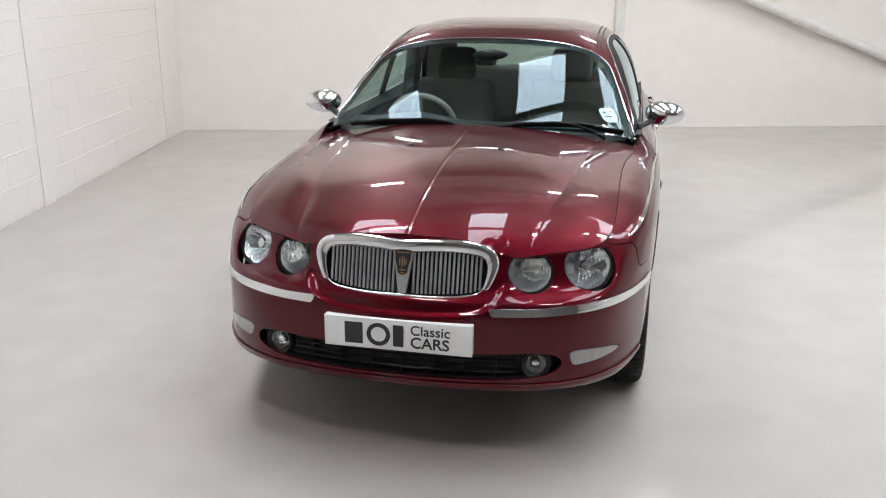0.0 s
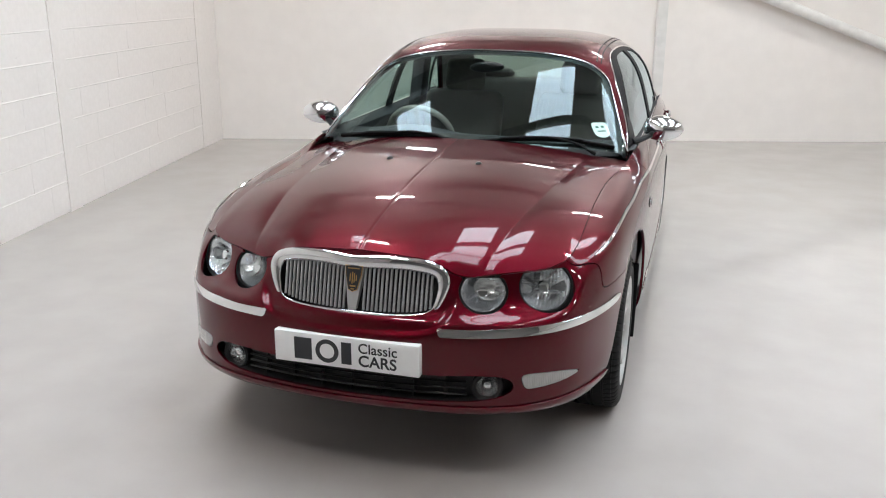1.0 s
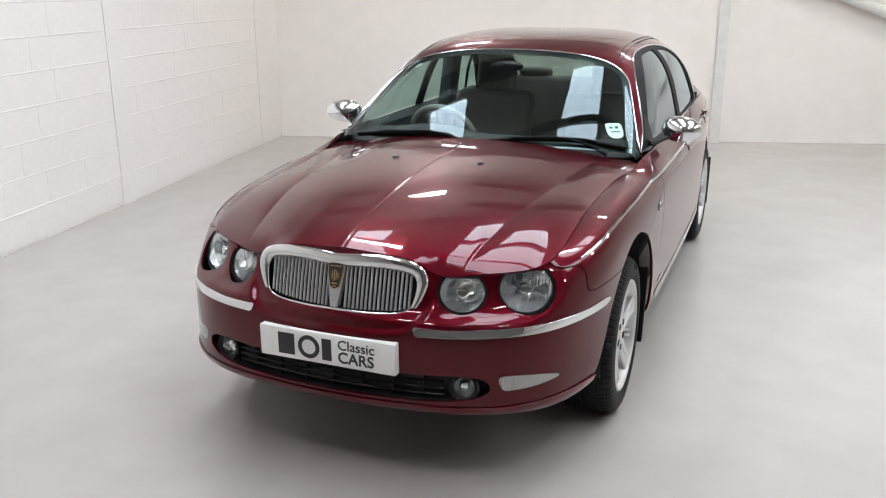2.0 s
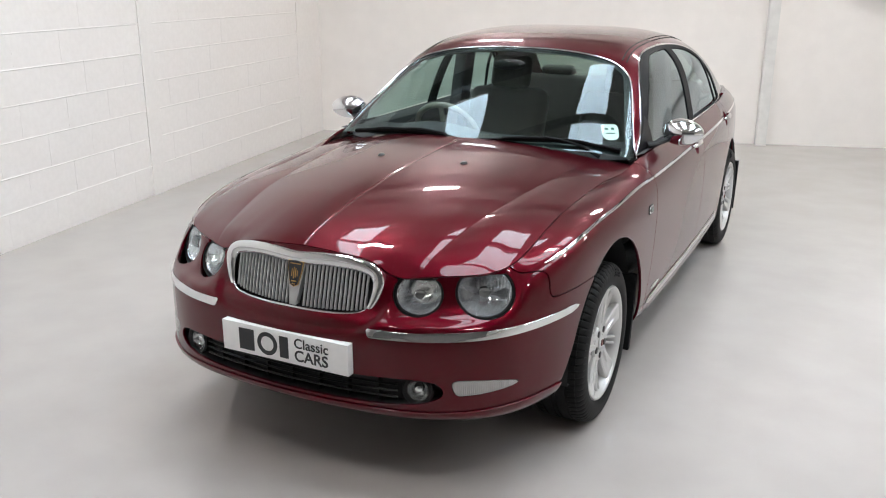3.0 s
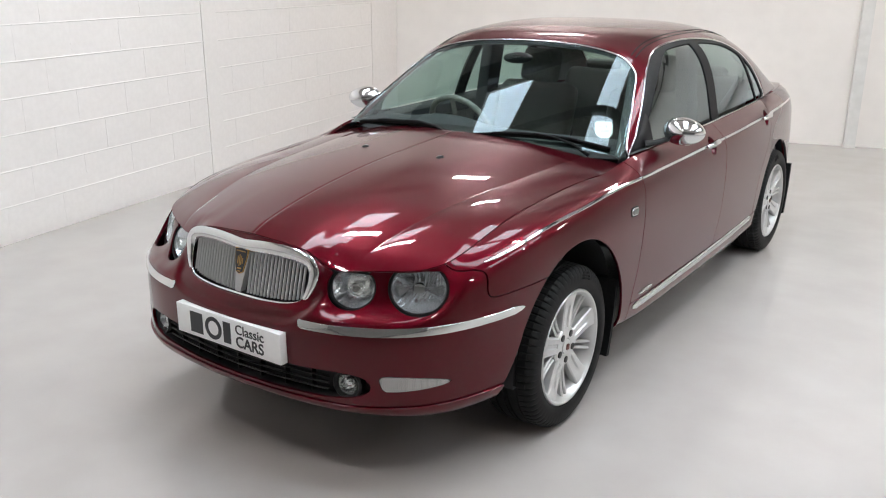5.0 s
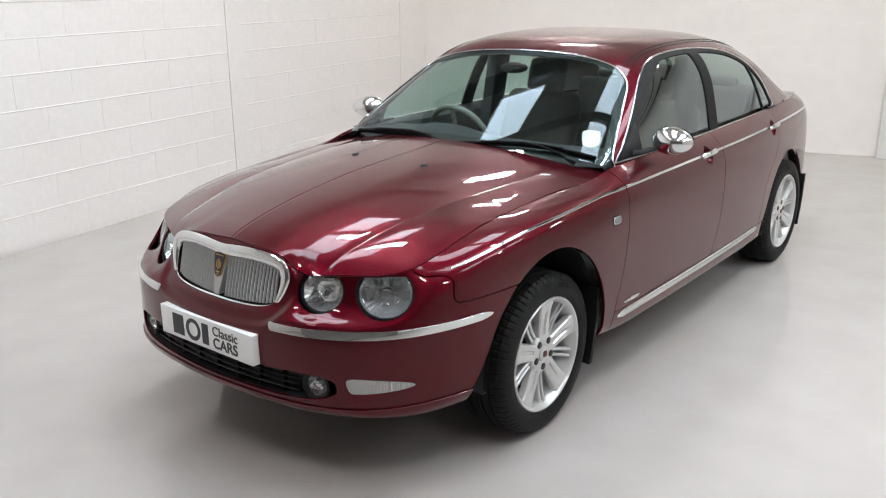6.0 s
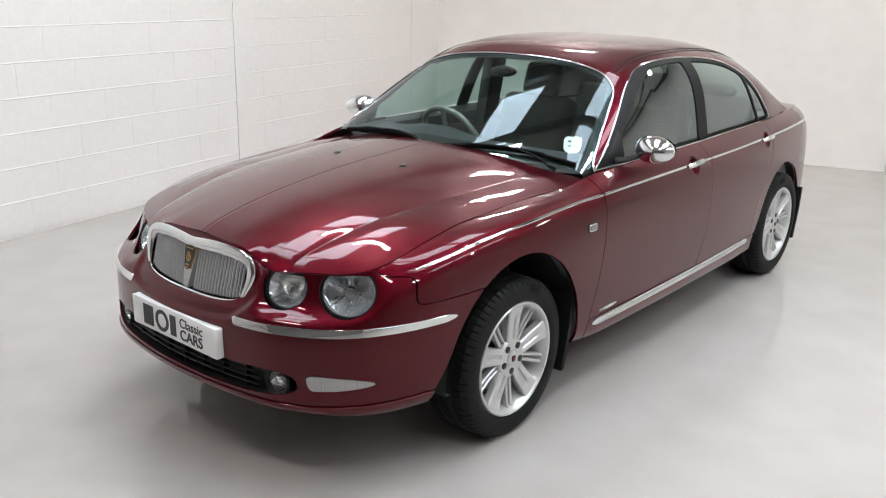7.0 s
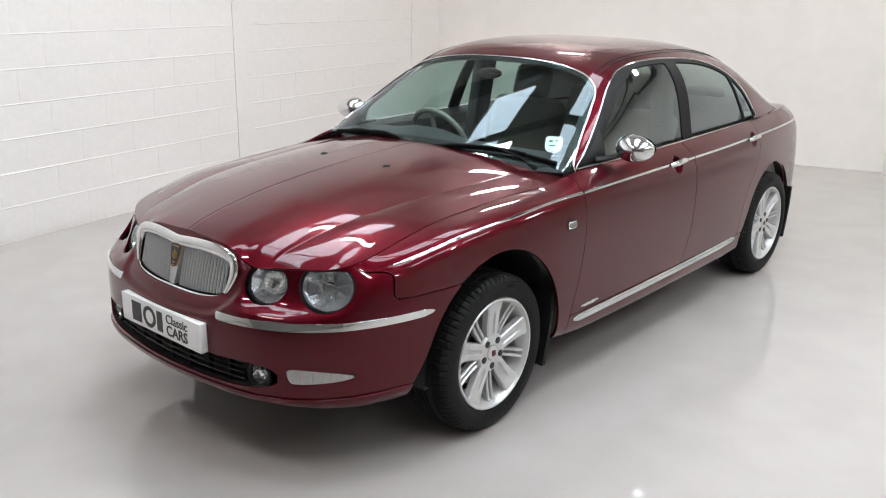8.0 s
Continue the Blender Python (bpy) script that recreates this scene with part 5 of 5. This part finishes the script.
def build_wheel():
    w = thing("wheel", "", "")
    w.parent = car
    n = 420
    prof = [(0.226, -0.085), (0.234, -0.103), (0.262, -0.111), (0.292, -0.107), (0.309, -0.097), (0.3165, -0.084)]
    for x0, x1 in ((-0.084, -0.052), (-0.046, -0.012), (-0.006, 0.006), (0.012, 0.046), (0.052, 0.084)):
        for x, r in ((x0, -0.006), (x0 + 0.0015, 0), (x1 - 0.0015, 0), (x1, -0.006)):
            prof.append((0.3215 - 0.9 * x * x * 0.6 + r, x))
    prof += [(0.3165, 0.084), (0.309, 0.097), (0.292, 0.107), (0.262, 0.111), (0.242, 0.110), (0.232, 0.104), (0.225, 0.085)]
    bm = lathe(prof, n)
    for v in bm.verts:
        r, a = math.hypot(v.co.y, v.co.z), math.atan2(v.co.z, v.co.y)
        k = round(a * n / (2 * math.pi)) % n
        if abs(v.co.x) > 0.054 and r > 0.300 and k % 6 == 0:
            v.co.y, v.co.z = v.co.y * (r - 0.008) / r, v.co.z * (r - 0.008) / r
    tyre = part("tyre", bm, TYRE, w, "black road tyre")
    # raised hexagon pattern on the wall of the tyre
    bm = bmesh.new()
    for ring_k, (r, count) in enumerate(((0.272, 7), (0.283, 6), (0.294, 5))):
        for k in range(count):
            a = 1.25 + (k - (count - 1) / 2) * 0.041
            hexagon = lathe([(0.0045, 0.1085), (0.0038, 0.1122), (0, 0.1122)], 6, None)
            hexagon.transform(Matrix.Translation((0 if r < 0.29 else -0.0035, r * math.cos(a), r * math.sin(a))))
            me = bpy.data.meshes.new("tmp")
            hexagon.to_mesh(me)
            hexagon.free()
            bm.from_mesh(me)
            bpy.data.meshes.remove(me)
    part("sidewall_pattern", bm, RUBBER, tyre, "raised hexagon pattern", False)
    bm = lathe([(0.228, 0.085), (0.2295, 0.101), (0.226, 0.106), (0.220, 0.105), (0.211, 0.096), (0.206, 0.080), (0.196, 0.055), (0.188, 0.02), (0.185, -0.06), (0.20, -0.095)], 96)
    part("rim", bm, ALLOY, w, "silver alloy rim")
    for k in range(5):
        a = 2 * math.pi * k / 5 + math.pi / 2
        bm = bmesh.new()
        paddle(bm, a)
        part("broad_spoke", bm, ALLOY, w)
        b = a + math.pi / 5
        for s in (-1, 1):
            bm = bmesh.new()
            spoke(bm, b, s * 0.0125, 0.0060, 0.0066, 0.055, 0.220, 0.072, 0.090, 0.026, 0.006)
            part("thin_spoke", bm, ALLOY, w)
    bm = lathe([(0.080, 0.050), (0.080, 0.076), (0.074, 0.083), (0.034, 0.084), (0.030, 0.080)], 48)
    part("hub_face", bm, ALLOY, w)
    bm = lathe([(0.031, 0.078), (0.029, 0.086), (0.020, 0.089), (0, 0.090)], 32)
    part("centre_cap", bm, ALLOY, w)
    bm = bmesh.new()
    box(bm, (0.0885, -0.010, -0.012), (0.0912, 0.010, 0.012), None, 0.004)
    part("cap_badge", bm, CAP_RED, w)
    # Dark discs on the face stand in for the shade in the bolt holes.
    for k in range(5):
        a = 2 * math.pi * k / 5 + math.pi / 2 + math.pi / 5
        bm = lathe([(0.0135, 0.080), (0.0135, 0.0866), (0.0125, 0.0870), (0, 0.0870)], 16)
        bm.transform(Matrix.Translation((0, 0.054 * math.cos(a), 0.054 * math.sin(a))))
        part("dark_bolt_hole", bm, BOLT_DARK, w)
    bm = lathe([(0.06, 0.0), (0.15, 0.0), (0.15, -0.02), (0.06, -0.02)], 48, None, "x", True)
    part("brake_disc", bm, BRAKE, w)
    # Near-black disc in place of the shade between and behind the spokes.
    bm = lathe([(0.186, -0.03), (0, -0.035)], 48)
    part("spoke_shade_disc", bm, NEAR_BLACK, w)
    return w


first = build_wheel()
first.matrix_basis = pose(0.742, 0, 0.3215)
copy_thing(first, pose(0.742, 2.746, 0.3215, 25, 0, 0))
copy_thing(first, pose(-0.742, 0, 0.3215, 40, 0, 180))
copy_thing(first, pose(-0.742, 2.746, 0.3215, 10, 0, 180))

# ---- cabin ----
bm = box(bmesh.new(), (-0.70, 0.62, 0.30), (0.70, 2.75, 0.345), None, 0.01)
part("cabin_floor", bm, CARPET, car, "dark carpet")
bm = bmesh.new()
rows = []
for x in np.linspace(-0.72, 0.72, 25):
    b = 0.13 * (x / 0.72) ** 2
    hump = 0.035 * math.exp(-((x + 0.36) / 0.17) ** 2)
    rows.append([bm.verts.new((x, y + b * w, z)) for y, z, w in ((0.50, 0.93, 1), (0.70, 0.955 + hump * 0.3, 0.8), (0.86, 0.958 + hump, 0.5), (0.98, 0.935 + hump, 0.2), (1.03, 0.89, 0.1), (1.02, 0.72, 0), (0.95, 0.60, 0))])
for A, B in zip(rows, rows[1:]):
    for i in range(6):
        bm.faces.new((A[i], B[i], B[i + 1], A[i + 1]))
part("dashboard", bm, DASH_TOP, car, "dark grey dashboard")
sw = thing("steering_wheel", "", "")
sw.parent = car
m = Matrix.Translation((-0.385, 1.06, 0.905)) @ Euler((radians(-62), 0, 0)).to_matrix().to_4x4()
bm = tube([(0.18 * math.cos(a), 0.18 * math.sin(a), 0) for a in np.linspace(0, 2 * math.pi, 48, endpoint=False)], 0.0155, 10, True)
bm.transform(m)
part("wheel_rim", bm, WHEEL_LEATHER, sw, "beige leather steering wheel rim")
bm = box(bmesh.new(), (-0.085, -0.07, -0.05), (0.085, 0.07, 0.0), None, 0.025, 3)
bm.transform(m)
part("wheel_boss", bm, WHEEL_LEATHER, sw)
for a in (0.1, math.pi - 0.1, -math.pi / 2):
    bm = tube([(0.06 * math.cos(a), 0.06 * math.sin(a), -0.02), (0.185 * math.cos(a), 0.185 * math.sin(a), 0)], 0.016, 8, False, 0.5)
    bm.transform(m)
    part("wheel_spoke", bm, WHEEL_LEATHER, sw)
bm = tube([(-0.385, 1.05, 0.90), (-0.385, 0.85, 0.82)], 0.04, 12)
part("steering_column", bm, DASH_TOP, sw)


def seat(x, y, w, name, wide=False):
    s = thing(name, "", "")
    s.parent = car
    part("seat_cushion", box(bmesh.new(), (x - w, y - 0.05, 0.36), (x + w, y + 0.48, 0.55), None, 0.06, 4), LEATHER, s, "beige leather seat cushion")
    bm = box(bmesh.new(), (-w, -0.07, 0), (w, 0.07, 0.62), None, 0.06, 4)
    bm.transform(Matrix.Translation((x, y + 0.45, 0.48)) @ Euler((radians(-20), 0, 0)).to_matrix().to_4x4())
    part("seat_back", bm, LEATHER, s, "beige leather seat back")
    for hx in ([x] if not wide else [x - 0.36, x + 0.36]):
        bm = box(bmesh.new(), (-0.125, -0.045, 0.63), (0.125, 0.045, 0.70 if wide else 0.83), None, 0.042, 4)
        bm.transform(Matrix.Translation((hx, y + 0.45, 0.46)) @ Euler((radians(-17), 0, 0)).to_matrix().to_4x4())
        part("headrest", bm, LEATHER, s, "beige leather headrest")
        for d in (-0.05, 0.05):
            bm = tube([(d, 0, 0.58), (d, 0, 0.70)], 0.007, 8)
            bm.transform(Matrix.Translation((hx, y + 0.45, 0.46)) @ Euler((radians(-18), 0, 0)).to_matrix().to_4x4())
            part("headrest_post", bm, CHROME, s)


seat(-0.36, 1.22, 0.25, "front_seat")
seat(0.36, 1.22, 0.25, "front_seat")
seat(0, 2.10, 0.62, "rear_bench", True)
part("parcel_shelf", box(bmesh.new(), (-0.62, 2.68, 0.93), (0.62, 3.15, 0.96), None, 0.01), CABIN_TRIM, car, "grey parcel shelf")
bm = bmesh.new()
bmesh.ops.create_uvsphere(bm, u_segments=24, v_segments=12, radius=1)
bmesh.ops.transform(bm, matrix=Matrix.Translation((-0.01, 1.00, 1.285)) @ Euler((0, radians(-4), radians(-14))).to_matrix().to_4x4() @ Matrix.Diagonal((0.10, 0.020, 0.028, 1)), verts=bm.verts)
part("rear_view_mirror", bm, BLACK, car, "black interior mirror")
part("mirror_stalk", tube([(0, 1.00, 1.28), (0, 0.985, 1.305)], 0.012, 8), BLACK, car)
for sx in (-1, 1):
    bm = box(bmesh.new(), (-0.03, -0.06, 0.35), (0.045, 0.075, 1.33), None, 0.012)
    bm.transform(Matrix.Translation((sx * 0.665, 1.62, 0)) @ Matrix.Shear("XY", 4, (0, 0)))
    for v in bm.verts:
        v.co.x += -sx * max(0, v.co.z - 0.95) * 0.28 + sx * 0.02
        v.co.y += max(0, v.co.z - 0.95) * 0.17
    part("pillar_trim", bm, DASH_TOP, car, "grey door pillar trim")


# licence disc inside the windscreen
dp, dn = on_roof(0.628, 0.655)
dv = Vector((0, 0, 1)) - Vector(dn) * dn[2]
dv.normalize()
du = dv.cross(Vector(dn))


def disc_place(x, z, d):
    return Vector(dp) + du * x + dv * z - Vector(dn) * (0.006 - d)


DISC = rounded([(-0.038, 0.050), (0, 0.0505), (0.038, 0.050), (0.0385, 0.0), (0.036, -0.030), (0.022, -0.048), (0, -0.053), (-0.022, -0.048), (-0.036, -0.030), (-0.0385, 0.0)], 2)
disc = part("tax_disc", prism(DISC.tolist(), disc_place, 0, 0.0008), STICKER, car, "pale paper disc behind the windscreen", False)
for a, b in (((-0.022, 0.014), (-0.006, 0.026)), ((0.006, 0.013), (0.020, 0.028)), ((-0.020, -0.012), (0.022, -0.005))):
    part("disc_print", prism([(a[0], a[1]), (b[0], a[1]), (b[0], b[1]), (a[0], b[1])], disc_place, 0.0006, 0.0014), GREEN_INK, disc, "", False)

# small round sticker in the top corner of the windscreen
sp, sn = on_roof(-0.505, 1.01)
bm = lathe([(0.017, -0.0045), (0.016, -0.004), (0.008, -0.004), (0.008, -0.0045)], 24, None, "x", True)
bm.transform(facing(sp, sn))
part("screen_sticker", bm, STICKER, car, "small white round sticker in the windscreen corner")
# ---- block work of the left wall ----
def block_shape(bm, length, m=None):
    """A block whose upper edge carries the thick, paint-filled bed joint as a small ledge."""
    h, x = 0.11245, length / 2
    outline = [(-0.02, -h), (PROUD, -h), (PROUD, h - 0.0105), (PROUD + 0.0036, h - 0.0075), (PROUD + 0.0030, h - 0.004), (PROUD - 0.001, h), (-0.02, h)]
    ends = [[bm.verts.new((s * x, y, z)) for y, z in outline] for s in (-1, 1)]
    n = len(outline)
    for k in range(n):
        bm.faces.new((ends[0][k], ends[0][(k + 1) % n], ends[1][(k + 1) % n], ends[1][k]))
    bm.faces.new(ends[0][::-1])
    bm.faces.new(ends[1])
    bm.normal_update()
    if m is not None:
        bmesh.ops.transform(bm, matrix=m, verts=ends[0] + ends[1])


def block_mesh(length, seed):
    rnd = random.Random(seed)
    bm = bmesh.new()
    block_shape(bm, length)
    for v in bm.verts:
        v.co += Vector((0, rnd.uniform(-0.0003, 0.0003) if v.co.y > 0 else 0, 0))
    me = bpy.data.meshes.new("block")
    bm.to_mesh(me)
    bm.free()
    me.materials.append(WALL_PAINT)
    return me


rnd = random.Random(4)
BLOCKS = [block_mesh(0.4496, k) for k in range(6)]
cuts = {}
rest = bmesh.new()
side_turn = math.degrees(math.atan2(-D_LEFT.y, -D_LEFT.x)) + 180


def lay(bay0, bay1, phase, near):
    for row in range(20):
        zc = 0.02 + 0.1125 + 0.225 * row - (0.0 if row else 0.0)
        s = bay0 - (0.225 if (row + phase) % 2 else 0.0)
        while s < bay1 - 0.02:
            a, b = max(s, bay0) + 0.0002, min(s + 0.45, bay1) - 0.0002
            s += 0.45
            if b - a < 0.03 or zc > 4.45:
                continue
            m = Matrix.Translation(plan(0, (a + b) / 2, zc) + N_LEFT * PROUD) @ pose(0, 0, 0, 0, 0, side_turn)
            m = m @ Matrix.Translation((0, rnd.uniform(-0.00022, 0.00022), 0))
            if near(a, zc):
                key = round(b - a, 4)
                if key == 0.4496:
                    me = rnd.choice(BLOCKS)
                else:
                    me = cuts.setdefault(key, block_mesh(b - a, 9))
                ob = new("block", me)
                ob.parent = wall_left
                ob.matrix_world = m
            else:
                block_shape(rest, b - a, m)


lay(0.60, 3.25, 0, lambda s, z: z < 2.2)
lay(3.425, 14.9, 1, lambda s, z: z < 2.2 and s < 7.0)
me = bpy.data.meshes.new("far_blocks")
rest.to_mesh(me)
rest.free()
far = link_mesh("far_blocks", me, WALL_PAINT, wall_left, "")
far["kind"] = "stuff"
